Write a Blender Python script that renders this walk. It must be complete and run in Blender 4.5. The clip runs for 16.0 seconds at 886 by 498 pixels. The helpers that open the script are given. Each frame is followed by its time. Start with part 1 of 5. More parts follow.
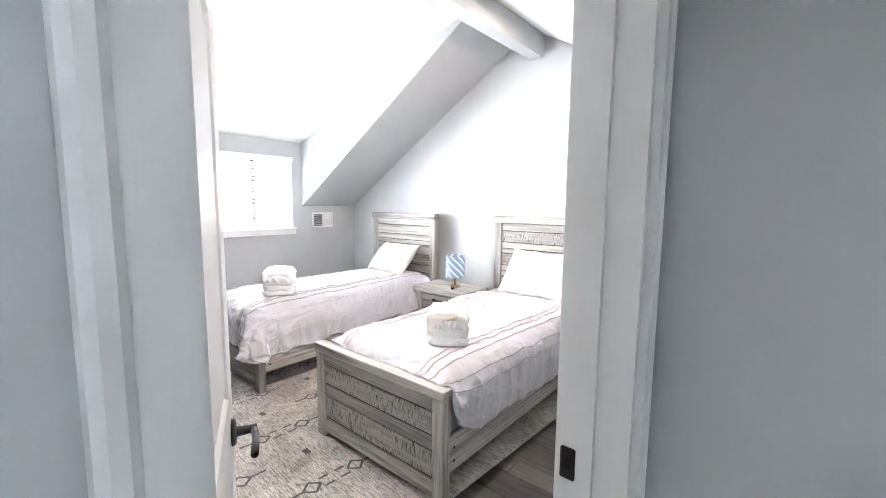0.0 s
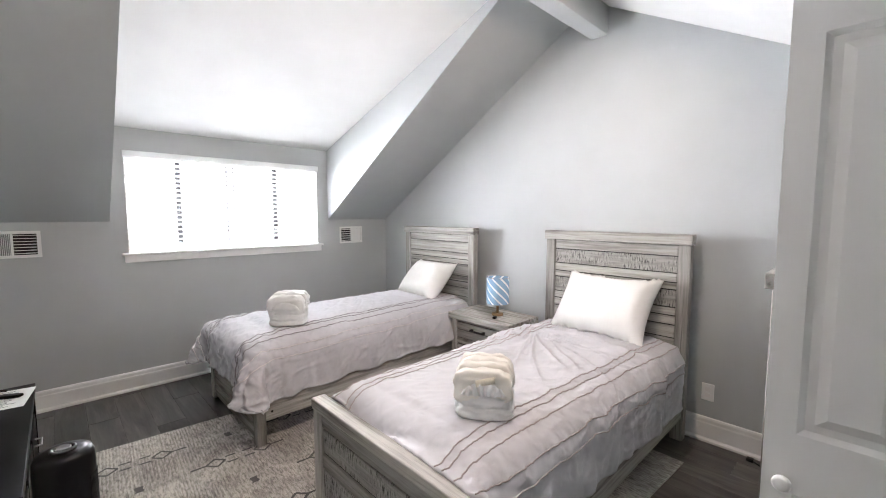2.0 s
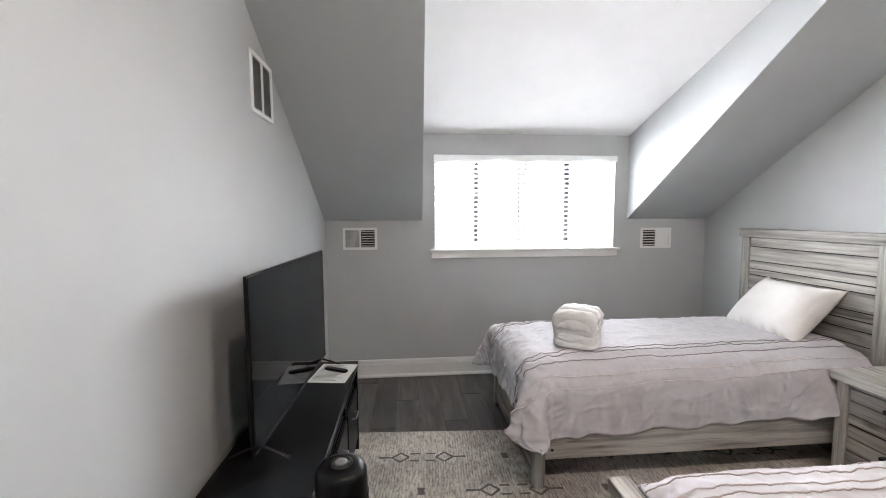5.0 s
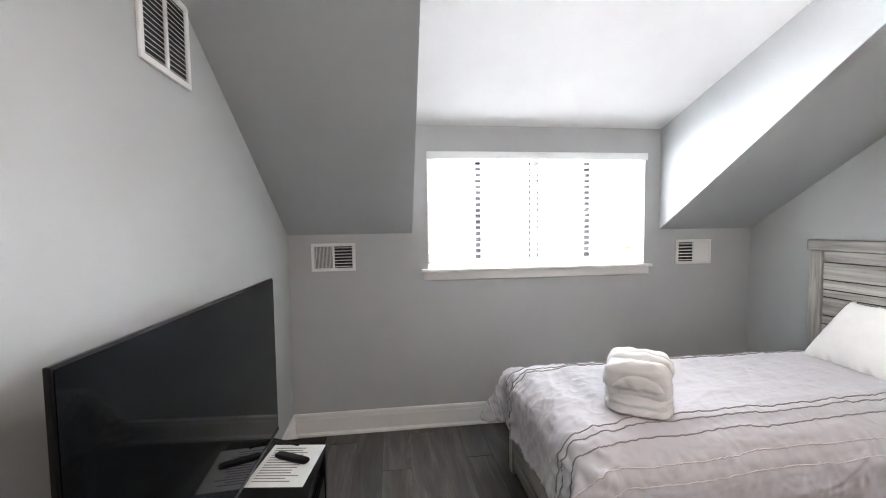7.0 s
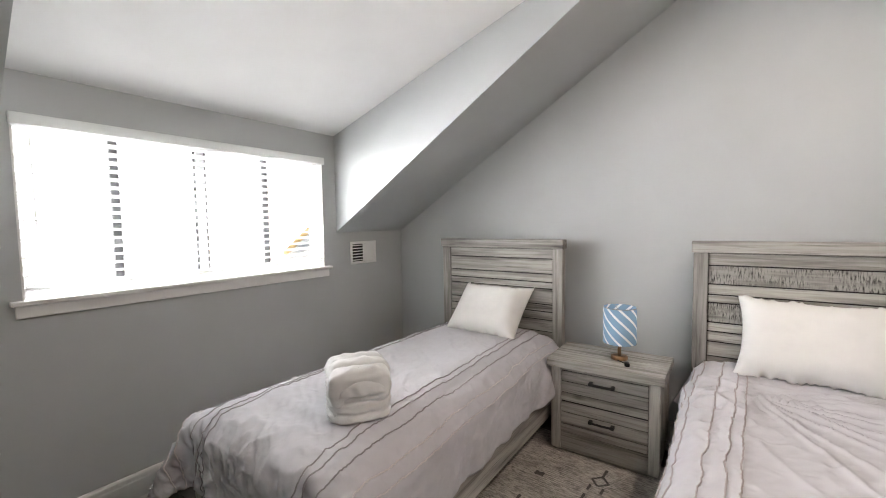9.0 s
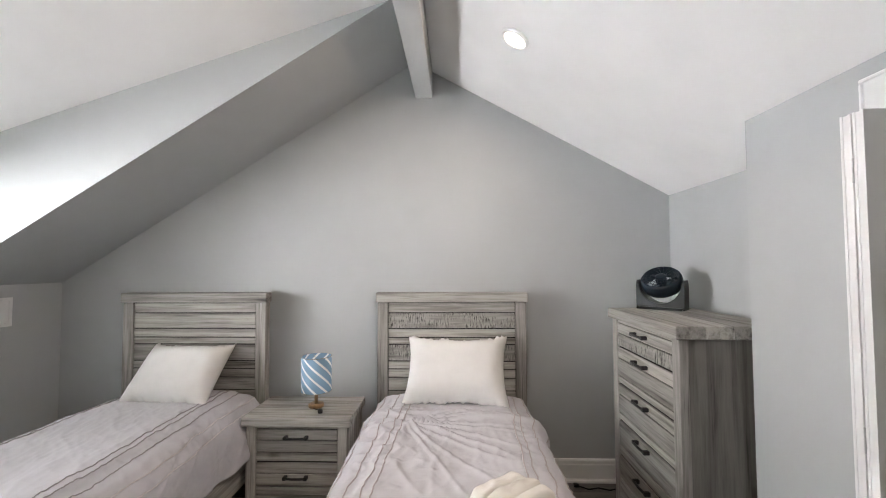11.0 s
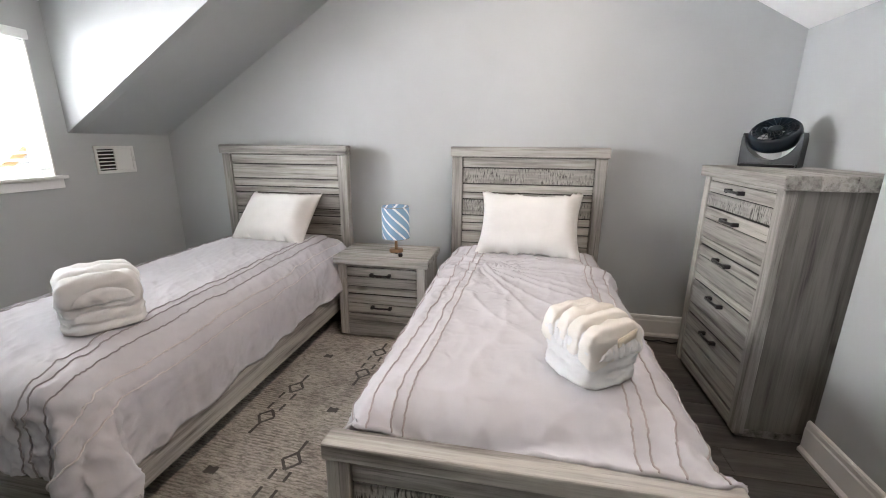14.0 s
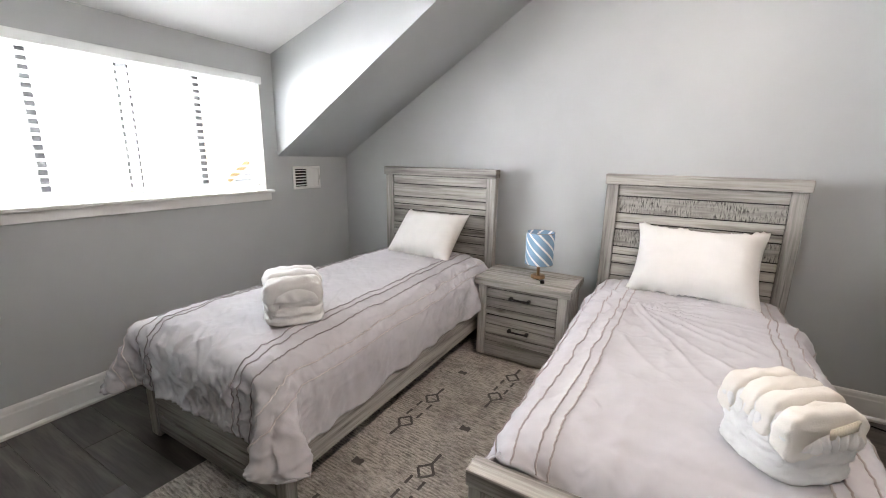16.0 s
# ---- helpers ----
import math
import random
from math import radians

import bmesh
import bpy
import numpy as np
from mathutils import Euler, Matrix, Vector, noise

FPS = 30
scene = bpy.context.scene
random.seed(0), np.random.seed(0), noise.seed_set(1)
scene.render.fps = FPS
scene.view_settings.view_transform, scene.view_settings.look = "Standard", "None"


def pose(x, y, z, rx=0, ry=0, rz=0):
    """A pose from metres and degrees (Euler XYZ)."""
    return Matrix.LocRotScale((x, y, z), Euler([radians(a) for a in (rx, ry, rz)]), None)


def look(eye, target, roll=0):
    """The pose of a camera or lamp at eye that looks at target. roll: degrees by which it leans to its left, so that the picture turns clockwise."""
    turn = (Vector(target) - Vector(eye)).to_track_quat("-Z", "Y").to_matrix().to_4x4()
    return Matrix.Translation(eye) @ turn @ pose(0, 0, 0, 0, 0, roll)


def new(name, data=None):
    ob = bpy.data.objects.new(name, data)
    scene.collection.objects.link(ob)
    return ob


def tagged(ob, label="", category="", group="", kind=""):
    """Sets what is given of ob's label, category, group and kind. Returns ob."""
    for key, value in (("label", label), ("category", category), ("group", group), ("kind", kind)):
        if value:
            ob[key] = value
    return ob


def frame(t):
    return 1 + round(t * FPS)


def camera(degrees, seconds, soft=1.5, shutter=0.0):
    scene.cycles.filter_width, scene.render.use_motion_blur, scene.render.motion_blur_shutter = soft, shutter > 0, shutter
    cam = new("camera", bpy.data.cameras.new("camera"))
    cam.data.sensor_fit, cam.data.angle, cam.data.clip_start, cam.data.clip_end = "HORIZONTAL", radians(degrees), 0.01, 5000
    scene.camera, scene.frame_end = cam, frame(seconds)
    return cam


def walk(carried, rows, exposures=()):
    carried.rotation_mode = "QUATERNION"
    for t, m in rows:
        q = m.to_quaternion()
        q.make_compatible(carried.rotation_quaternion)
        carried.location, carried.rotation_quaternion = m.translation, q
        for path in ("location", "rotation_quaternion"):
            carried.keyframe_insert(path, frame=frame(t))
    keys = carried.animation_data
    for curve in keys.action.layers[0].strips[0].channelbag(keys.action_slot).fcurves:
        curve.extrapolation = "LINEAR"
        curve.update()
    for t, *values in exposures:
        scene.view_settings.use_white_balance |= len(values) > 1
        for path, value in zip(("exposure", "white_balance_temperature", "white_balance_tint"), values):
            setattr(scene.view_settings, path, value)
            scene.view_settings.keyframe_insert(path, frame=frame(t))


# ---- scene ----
# ---------- camera and walk ----------
cam = camera(94.9, 16.0, soft=1.0)
PATH = [
    (0, (0.194, -0.011, 1.493), (-1.083, 1.512, 1.272), 0.5),
    (0.5, (0.114, 0.152, 1.52), (-1.261, 1.591, 1.322), 0.0),
    (1, (0.046, 0.316, 1.519), (-1.437, 1.648, 1.351), -0.1),
    (1.5, (-0.037, 0.436, 1.509), (-1.553, 1.731, 1.357), -0.1),
    (2, (-0.197, 0.523, 1.506), (-1.64, 1.899, 1.338), 0.0),
    (2.5, (-0.323, 0.562, 1.511), (-1.678, 2.023, 1.336), 0.0),
    (3, (-0.388, 0.585, 1.502), (-1.688, 2.094, 1.318), -0.1),
    (3.5, (-0.434, 0.594, 1.49), (-1.822, 2.022, 1.296), -0.3),
    (4, (-0.537, 0.66, 1.486), (-2.247, 1.679, 1.299), -0.8),
    (4.5, (-0.702, 0.677, 1.51), (-2.622, 1.206, 1.323), -0.5),
    (5, (-0.777, 0.717, 1.5), (-2.763, 0.889, 1.332), -0.3),
    (7.5, (-1.694, 0.686, 1.506), (-3.664, 1.024, 1.44), -1.3),
    (8, (-1.804, 0.666, 1.515), (-3.646, 1.44, 1.425), -1.4),
    (8.5, (-1.9, 0.578, 1.518), (-3.424, 1.868, 1.403), -1.3),
    (9, (-1.845, 0.564, 1.507), (-2.996, 2.195, 1.383), -0.9),
    (9.5, (-1.751, 0.569, 1.504), (-2.533, 2.406, 1.388), -0.7),
    (10, (-1.627, 0.575, 1.528), (-2.099, 2.515, 1.411), -0.6),
    (12.5, (-1.41, 0.497, 1.586), (-1.281, 2.456, 1.968), -0.5),
    (13, (-1.434, 0.502, 1.565), (-1.443, 2.49, 1.781), -0.1),
    (13.5, (-1.48, 0.527, 1.475), (-1.672, 2.512, 1.32), 0.4),
    (14, (-1.527, 0.522, 1.416), (-1.889, 2.421, 0.903), 0.4),
    (14.5, (-1.564, 0.51, 1.399), (-2.085, 2.319, 0.724), 0.5),
    (15, (-1.582, 0.5, 1.434), (-2.278, 2.248, 0.755), 0.5),
    (15.5, (-1.606, 0.496, 1.464), (-2.459, 2.211, 0.888), 0.7),
    (16, (-1.612, 0.493, 1.472), (-2.572, 2.19, 1.028), 1.0),
]

STOPS = [(0.0, 1.22), (0.5, 0.88), (1.0, 0.64), (1.5, 0.48), (2.0, 0.38), (3.0, 0.2), (4.0, 0.22), (5.0, 0.27), (7.5, 0.28), (8.0, 0.18), (8.5, 0.08), (9.0, -0.2), (10.0, -0.4), (12.5, -0.05), (13.0, -0.05), (13.5, -0.06), (14.0, 0.0), (14.5, 0.26), (15.0, 0.32), (16.0, 0.08)]
EXPOSURES = [(t, stops, 6270 if t < 1.2 else 6480 if t < 8.2 else 6820 if t < 11 else 6660, 13) for t, stops in STOPS]
walk(cam, [(t, look(eye, target, roll)) for t, eye, target, roll in PATH], EXPOSURES)

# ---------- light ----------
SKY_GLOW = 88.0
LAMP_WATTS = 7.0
world = bpy.data.worlds.new("sky")
scene.world = world
world.use_nodes = True
wn = world.node_tree.nodes
sky = wn.new("ShaderNodeTexSky")
sky.sky_type, sky.sun_disc = "NISHITA", False
sky.sun_elevation, sky.sun_rotation = radians(50), radians(120)
wn["Background"].inputs["Strength"].default_value = 0.12
world.node_tree.links.new(sky.outputs["Color"], wn["Background"].inputs["Color"])
sun = new("sun", bpy.data.lights.new("sun", "SUN"))
sun.data.energy, sun.data.angle, sun.data.color = 4.0, radians(2), (1.0, 0.95, 0.88)
sun.matrix_world = look((0, 0, 20), (-6, 4, 10))

# plan of the room, in metres
X_WIN, X_EAST, X_NOOK, X_HALL = -4.49, -0.138, 0.119, 0.0
Y_S, Y_N, Y_NOOK = -0.02, 3.595, 2.426
D0, D1 = 0.85, 2.795           # dormer cheeks
RIDGE, KNEE = -1.725, 1.45
Z_RIDGE = KNEE + 0.615 * (RIDGE - X_WIN)
GRADE_R = 0.55


def slope_left(x):
    return KNEE + 0.615 * (x - X_WIN)


def slope_right(x):
    return 2.944 - GRADE_R * (x + 1.445)


def dormer(x):
    return 2.228 + 0.322 * (x - X_WIN)


# the third lamp is unseen, added by row spacing to warm the south wall
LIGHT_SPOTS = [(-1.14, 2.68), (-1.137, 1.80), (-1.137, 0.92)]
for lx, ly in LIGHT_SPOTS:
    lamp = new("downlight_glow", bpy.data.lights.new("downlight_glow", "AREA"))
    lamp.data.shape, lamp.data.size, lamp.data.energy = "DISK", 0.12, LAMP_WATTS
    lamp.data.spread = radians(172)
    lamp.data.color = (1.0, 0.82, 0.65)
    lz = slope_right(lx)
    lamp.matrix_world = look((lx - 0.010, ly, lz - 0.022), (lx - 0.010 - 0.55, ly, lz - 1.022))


# ---------- materials ----------
def material(name, rough=0.6, metal=0.0):
    m = bpy.data.materials.new(name)
    m.use_nodes = True
    b = m.node_tree.nodes["Principled BSDF"]
    b.inputs["Roughness"].default_value, b.inputs["Metallic"].default_value = rough, metal
    return m, m.node_tree, b


def node(tree, kind, **inputs):
    n = tree.nodes.new(kind)
    for key, value in inputs.items():
        n.inputs[key.replace("_", " ")].default_value = value
    return n


def coords(tree, stretch=(1, 1, 1), per_object=True):
    tc = tree.nodes.new("ShaderNodeTexCoord")
    mp = tree.nodes.new("ShaderNodeMapping")
    mp.inputs["Scale"].default_value = stretch
    tree.links.new(tc.outputs["Object"], mp.inputs["Vector"])
    if per_object:
        info = tree.nodes.new("ShaderNodeObjectInfo")
        mul = tree.nodes.new("ShaderNodeMath")
        mul.operation = "MULTIPLY"
        mul.inputs[1].default_value = 37.0
        tree.links.new(info.outputs["Random"], mul.inputs[0])
        tree.links.new(mul.outputs[0], mp.inputs["Location"])
    return mp.outputs["Vector"]


def noise_of(tree, vec, scale, detail=4.0, rough=0.55, warp=0.0):
    n = node(tree, "ShaderNodeTexNoise", Scale=scale, Detail=detail, Roughness=rough, Distortion=warp)
    tree.links.new(vec, n.inputs["Vector"])
    return n.outputs["Fac"]


def ramp(tree, fac, stops):
    r = tree.nodes.new("ShaderNodeValToRGB")
    while len(r.color_ramp.elements) < len(stops):
        r.color_ramp.elements.new(0.5)
    for e, (p, c) in zip(r.color_ramp.elements, stops):
        e.position, e.color = p, (*c, 1) if len(c) == 3 else c
    tree.links.new(fac, r.inputs["Fac"])
    return r.outputs["Color"]


def mixed(tree, a, b, fac, mode="MIX"):
    m = tree.nodes.new("ShaderNodeMix")
    m.data_type, m.blend_type = "RGBA", mode
    for sock, val in ((m.inputs[6], a), (m.inputs[7], b), (m.inputs[0], fac)):
        if hasattr(val, "is_output"):
            tree.links.new(val, sock)
        else:
            sock.default_value = val if not isinstance(val, tuple) or len(val) == 4 else (*val, 1)
    return m.outputs[2]


def bump(tree, bsdf, height, strength=0.3, distance=0.005):
    b = node(tree, "ShaderNodeBump", Strength=strength, Distance=distance)
    tree.links.new(height, b.inputs["Height"])
    tree.links.new(b.outputs["Normal"], bsdf.inputs["Normal"])


def paint(name, colour, rough=0.6, relief=0.12, grain=220.0):
    """Rolled or brushed paint: a faint cloud of tone and an orange-peel relief."""
    m, t, b = material(name, rough)
    v = coords(t, per_object=False)
    big = noise_of(t, v, 1.3, 3.0)
    lo, hi = tuple(c * 0.95 for c in colour), tuple(min(1, c * 1.04) for c in colour)
    t.links.new(ramp(t, big, [(0.3, lo), (0.7, hi)]), b.inputs["Base Color"])
    bump(t, b, noise_of(t, v, grain, 2.0), relief, 0.0006)
    return m


def plain(name, colour, rough=0.5, metal=0.0, vary=0.12, scale=30.0, relief=0.08):
    m, t, b = material(name, rough, metal)
    v = coords(t)
    n = noise_of(t, v, scale, 4.0)
    t.links.new(ramp(t, n, [(0.3, tuple(c * (1 - vary) for c in colour)), (0.7, tuple(min(1, c * (1 + vary)) for c in colour))]), b.inputs["Base Color"])
    bump(t, b, n, relief, 0.001)
    return m


def timber(name, axis, light, mid, dark, streak=1.0, rough=0.62):
    """Whitewashed, wire-brushed boards whose grain runs along one axis."""
    m, t, b = material(name, rough)
    long = [16.0, 16.0, 16.0]
    long[axis] = 0.8
    v = coords(t, tuple(long))
    broad = noise_of(t, v, 1.6, 6.0, 0.62, 0.12)
    fine_s = [75.0, 75.0, 75.0]
    fine_s[axis] = 1.6
    fine = noise_of(t, coords(t, tuple(fine_s)), 2.0, 4.0, 0.6, 0.05)
    base = ramp(t, broad, [(0.28, dark), (0.38, mid), (0.56, light), (0.78, mid)])
    lines = ramp(t, fine, [(0.31, (0.12, 0.11, 0.10)), (0.40, (1, 1, 1))])
    col = mixed(t, base, lines, 0.5 * streak, "MULTIPLY")
    tone = t.nodes.new("ShaderNodeObjectInfo")
    col = mixed(t, col, ramp(t, tone.outputs["Random"], [(0.0, (0.76, 0.755, 0.75)), (1.0, (1.14, 1.13, 1.12))]), 1.0, "MULTIPLY")
    # scattered dark knots
    kn = node(t, "ShaderNodeTexVoronoi", Scale=2.6)
    ks = [1.6, 1.6, 1.6]
    ks[axis] = 0.7
    t.links.new(coords(t, tuple(ks)), kn.inputs["Vector"])
    spots = ramp(t, kn.outputs["Distance"], [(0.02, (0.35, 0.32, 0.29)), (0.09, (1, 1, 1))])
    col = mixed(t, col, spots, 0.7, "MULTIPLY")
    t.links.new(col, b.inputs["Base Color"])
    bump(t, b, fine, 0.45, 0.002)
    return m


def sawn(name, axis, light, dark, rough=0.7):
    """Rough-sawn board: a row of worn gouges across the grain."""
    m, t, b = material(name, rough)
    across = [13.0, 13.0, 13.0]
    across[axis] = 95.0
    cuts = noise_of(t, coords(t, tuple(across)), 1.6, 3.0, 0.6, 0.25)
    patch = noise_of(t, coords(t, tuple(5.0 if k == axis else 16.0 for k in range(3))), 1.3, 4.0)
    worn = ramp(t, patch, [(0.40, (0.08, 0.08, 0.08)), (0.56, (1.0, 1.0, 1.0))])
    gouge = ramp(t, cuts, [(0.38, dark), (0.45, tuple(c * 0.6 for c in light)), (0.53, tuple(c * 1.25 for c in light)), (0.8, light)])
    flat = ramp(t, noise_of(t, coords(t, tuple(2.0 if k == axis else 40.0 for k in range(3))), 1.4, 4.0), [(0.3, tuple(c * 0.5 for c in light)), (0.6, tuple(c * 1.2 for c in light))])
    t.links.new(mixed(t, flat, gouge, worn), b.inputs["Base Color"])
    bump(t, b, cuts, 0.8, 0.004)
    return m


def cloth(name, colour, rough=0.85, weave=900.0, relief=0.15, vary=0.05, creases=0.0):
    m, t, b = material(name, rough)
    v = coords(t, per_object=False)
    n = noise_of(t, v, 5.0, 4.0)
    t.links.new(ramp(t, n, [(0.3, tuple(c * (1 - vary) for c in colour)), (0.7, tuple(min(1, c * (1 + vary)) for c in colour))]), b.inputs["Base Color"])
    b.inputs["Sheen Weight"].default_value = 0.15
    fine = node(t, "ShaderNodeBump", Strength=relief, Distance=0.001)
    t.links.new(noise_of(t, v, weave, 2.0), fine.inputs["Height"])
    if creases:
        cr = node(t, "ShaderNodeTexNoise", Scale=13.0, Detail=4.0, Roughness=0.55, Distortion=0.8)
        cr.noise_type = "RIDGED_MULTIFRACTAL"
        t.links.new(v, cr.inputs["Vector"])
        big = node(t, "ShaderNodeBump", Strength=creases, Distance=0.012)
        t.links.new(cr.outputs["Fac"], big.inputs["Height"])
        t.links.new(big.outputs["Normal"], fine.inputs["Normal"])
    t.links.new(fine.outputs["Normal"], b.inputs["Normal"])
    return m


WALL = paint("wall_paint_grey", (0.465, 0.482, 0.488), 0.7)
WHITE = paint("ceiling_paint_white", (0.88, 0.88, 0.88), 0.75)
TRIM = paint("trim_paint_white", (0.84, 0.84, 0.835), 0.35, 0.05)
LT, MD, DK = (0.42, 0.402, 0.378), (0.205, 0.193, 0.179), (0.055, 0.05, 0.046)
WOOD = [timber("whitewashed_wood_%s" % "xyz"[k], k, LT, MD, DK) for k in range(3)]
SAWN = [sawn("rough_sawn_wood_%s" % "xyz"[k], k, (0.28, 0.267, 0.25), (0.025, 0.023, 0.021)) for k in range(3)]
# chest sides: shade put into a darker timber, as the lighting leaves them bright
SIDE_WOOD = timber("shade_toned_side_wood", 2, (0.25, 0.236, 0.218), (0.15, 0.14, 0.128), (0.06, 0.055, 0.05), 0.6)
BLACK_METAL = plain("black_iron", (0.014, 0.014, 0.015), 0.45, 0.3)
BLACK_PAINT = plain("black_lacquer", (0.004, 0.004, 0.0045), 0.38, relief=0.02)
BLACK_PLASTIC = plain("black_plastic", (0.005, 0.005, 0.0055), 0.3, relief=0.03)
for gloss in (BLACK_PAINT, BLACK_PLASTIC):
    gloss.node_tree.nodes["Principled BSDF"].inputs["Specular IOR Level"].default_value = 0.18
DUVET = cloth("pale_lilac_grey_cotton", (0.535, 0.525, 0.56), 0.8, creases=0.38)
CORD = cloth("grey_cord", (0.30, 0.282, 0.292), 0.85)
CORD_SELF = cloth("self_cord", (0.42, 0.375, 0.37), 0.85)
CORD_PALE = cloth("pale_cord", (0.66, 0.62, 0.62), 0.85)
PILLOW = cloth("white_cotton", (0.81, 0.80, 0.785), 0.85, creases=0.15)
TOWEL = cloth("white_terry", (0.77, 0.775, 0.78), 0.95, 260.0, 1.0, creases=0.3)
# white terry as well; the lamps' warm tint is put into this colour
TOWEL_WARM_LIT = cloth("warm_lit_terry", (0.80, 0.775, 0.735), 0.95, 260.0, 1.0, creases=0.25)
MATTRESS = cloth("grey_ticking", (0.35, 0.36, 0.38), 0.9)


# ---------- mesh helpers ----------
def finish(name, bm, mat, parent=None, label="", smooth=False):
    me = bpy.data.meshes.new(name)
    bmesh.ops.recalc_face_normals(bm, faces=bm.faces[:])
    bm.to_mesh(me)
    bm.free()
    if smooth:
        me.shade_smooth()
    if mat:
        me.materials.append(mat)
    ob = new(name, me)
    if parent:
        ob.parent = parent
    if label:
        ob["label"] = label
    return ob


def part(name, bm, mat, parent, label="", smooth=False):
    """One mesh object under a thing or a part, in the thing's own coordinates."""
    return finish(name, bm, mat, parent, label, smooth)


def thing(name, label, category, m=None, group=""):
    ob = new(name)
    ob.empty_display_size = 0.1
    ob.matrix_world = m or Matrix()
    return tagged(ob, label, category, group)


def setting(name, bm, mat, label, category="", smooth=False):
    return tagged(finish(name, bm, mat, None, "", smooth), label, category or name.split("_")[0], "", "structure")


def box(bm, x0, x1, y0, y1, z0, z1, bevel=0.0, segs=1):
    vs = [bm.verts.new((x, y, z)) for x in (x0, x1) for y in (y0, y1) for z in (z0, z1)]
    fs = [bm.faces.new([vs[k] for k in f]) for f in ((0, 1, 3, 2), (4, 6, 7, 5), (0, 4, 5, 1), (2, 3, 7, 6), (0, 2, 6, 4), (1, 5, 7, 3))]
    if bevel:
        es = {e for f in fs for e in f.edges}
        bmesh.ops.bevel(bm, geom=list(es), offset=bevel, segments=segs, profile=0.5, affect="EDGES")
    return bm


def boxed(*args, **kw):
    return box(bmesh.new(), *args, **kw)


def prism(bm, pts, axis, a, b):
    """Extrude a polygon of 2D points along an axis from a to b."""
    def place(p, h):
        if axis == "y":
            return (p[0], h, p[1])
        if axis == "x":
            return (h, p[0], p[1])
        return (p[0], p[1], h)
    lo = [bm.verts.new(place(p, a)) for p in pts]
    hi = [bm.verts.new(place(p, b)) for p in pts]
    bm.faces.new(lo)
    bm.faces.new(hi[::-1])
    n = len(pts)
    for k in range(n):
        bm.faces.new((lo[k], hi[k], hi[(k + 1) % n], lo[(k + 1) % n]))
    return bm


def lathe(bm, rings, segs=32, centre=(0, 0), cap=True):
    """Turn a profile of (radius, z) round the z axis."""
    rows = []
    for r, z in rings:
        rows.append([bm.verts.new((centre[0] + r * math.cos(2 * math.pi * k / segs), centre[1] + r * math.sin(2 * math.pi * k / segs), z)) for k in range(segs)])
    for a, b in zip(rows, rows[1:]):
        for k in range(segs):
            bm.faces.new((a[k], a[(k + 1) % segs], b[(k + 1) % segs], b[k]))
    if cap:
        bm.faces.new(rows[0][::-1])
        bm.faces.new(rows[-1])
    return bm


def tube(bm, pts, radius, segs=8, closed=False, ref=(0, 0, 1)):
    """A round bar along a line of points."""
    pts = [Vector(p) for p in pts]
    rows = []
    n = len(pts)
    for k, p in enumerate(pts):
        a = pts[(k - 1) % n] if closed or k else p
        b = pts[(k + 1) % n] if closed or k < n - 1 else p
        d = (b - a).normalized()
        u = d.cross(Vector(ref))
        if u.length < 0.1:
            u = d.cross(Vector((1, 0, 0)))
        u.normalize()
        w = d.cross(u)
        rows.append([bm.verts.new(p + radius * (math.cos(2 * math.pi * s / segs) * u + math.sin(2 * math.pi * s / segs) * w)) for s in range(segs)])
    pairs = list(zip(rows, rows[1:])) + ([(rows[-1], rows[0])] if closed else [])
    for a, b in pairs:
        for s in range(segs):
            bm.faces.new((a[s], a[(s + 1) % segs], b[(s + 1) % segs], b[s]))
    if not closed:
        bm.faces.new(rows[0][::-1])
        bm.faces.new(rows[-1])
    return bm


def superq(bm, a, b, c, e=0.35, f=0.45, nu=40, nv=20, rough=0.0, seed=0.0, centre=(0, 0, 0)):
    """A soft rounded block."""
    def p(x, k):
        return math.copysign(abs(x) ** k, x)
    rows = []
    for j in range(1, nv):
        ph = -math.pi / 2 + math.pi * j / nv
        row = []
        for k in range(nu):
            th = 2 * math.pi * k / nu
            v = Vector((a * p(math.cos(ph), f) * p(math.cos(th), e), b * p(math.cos(ph), f) * p(math.sin(th), e), c * p(math.sin(ph), f)))
            if rough:
                v += v.normalized() * rough * noise.noise(Vector((v.x * 22 + seed, v.y * 22, v.z * 40)))
            row.append(bm.verts.new(v + Vector(centre)))
        rows.append(row)
    for r, s in zip(rows, rows[1:]):
        for k in range(nu):
            bm.faces.new((r[k], r[(k + 1) % nu], s[(k + 1) % nu], s[k]))
    bm.faces.new(rows[0][::-1])
    bm.faces.new(rows[-1])
    return bm


# ---------- structure ----------
T = 0.15
gable = [(X_WIN - T, 0), (X_WIN - T, slope_left(X_WIN - T) + 0.05), (RIDGE, Z_RIDGE + 0.15), (0.3, slope_right(0.3) + 0.15), (0.3, 0)]
setting("wall_north", prism(bmesh.new(), gable, "y", Y_N, Y_N + T), WALL, "pale grey painted gable wall behind the beds", "wall")
gable_s = gable[:3] + [(X_EAST, slope_right(X_EAST) + 0.15), (X_EAST, 0)]
setting("wall_south", prism(bmesh.new(), gable_s, "y", Y_S - T, Y_S), WALL, "pale grey painted gable wall behind the television", "wall")

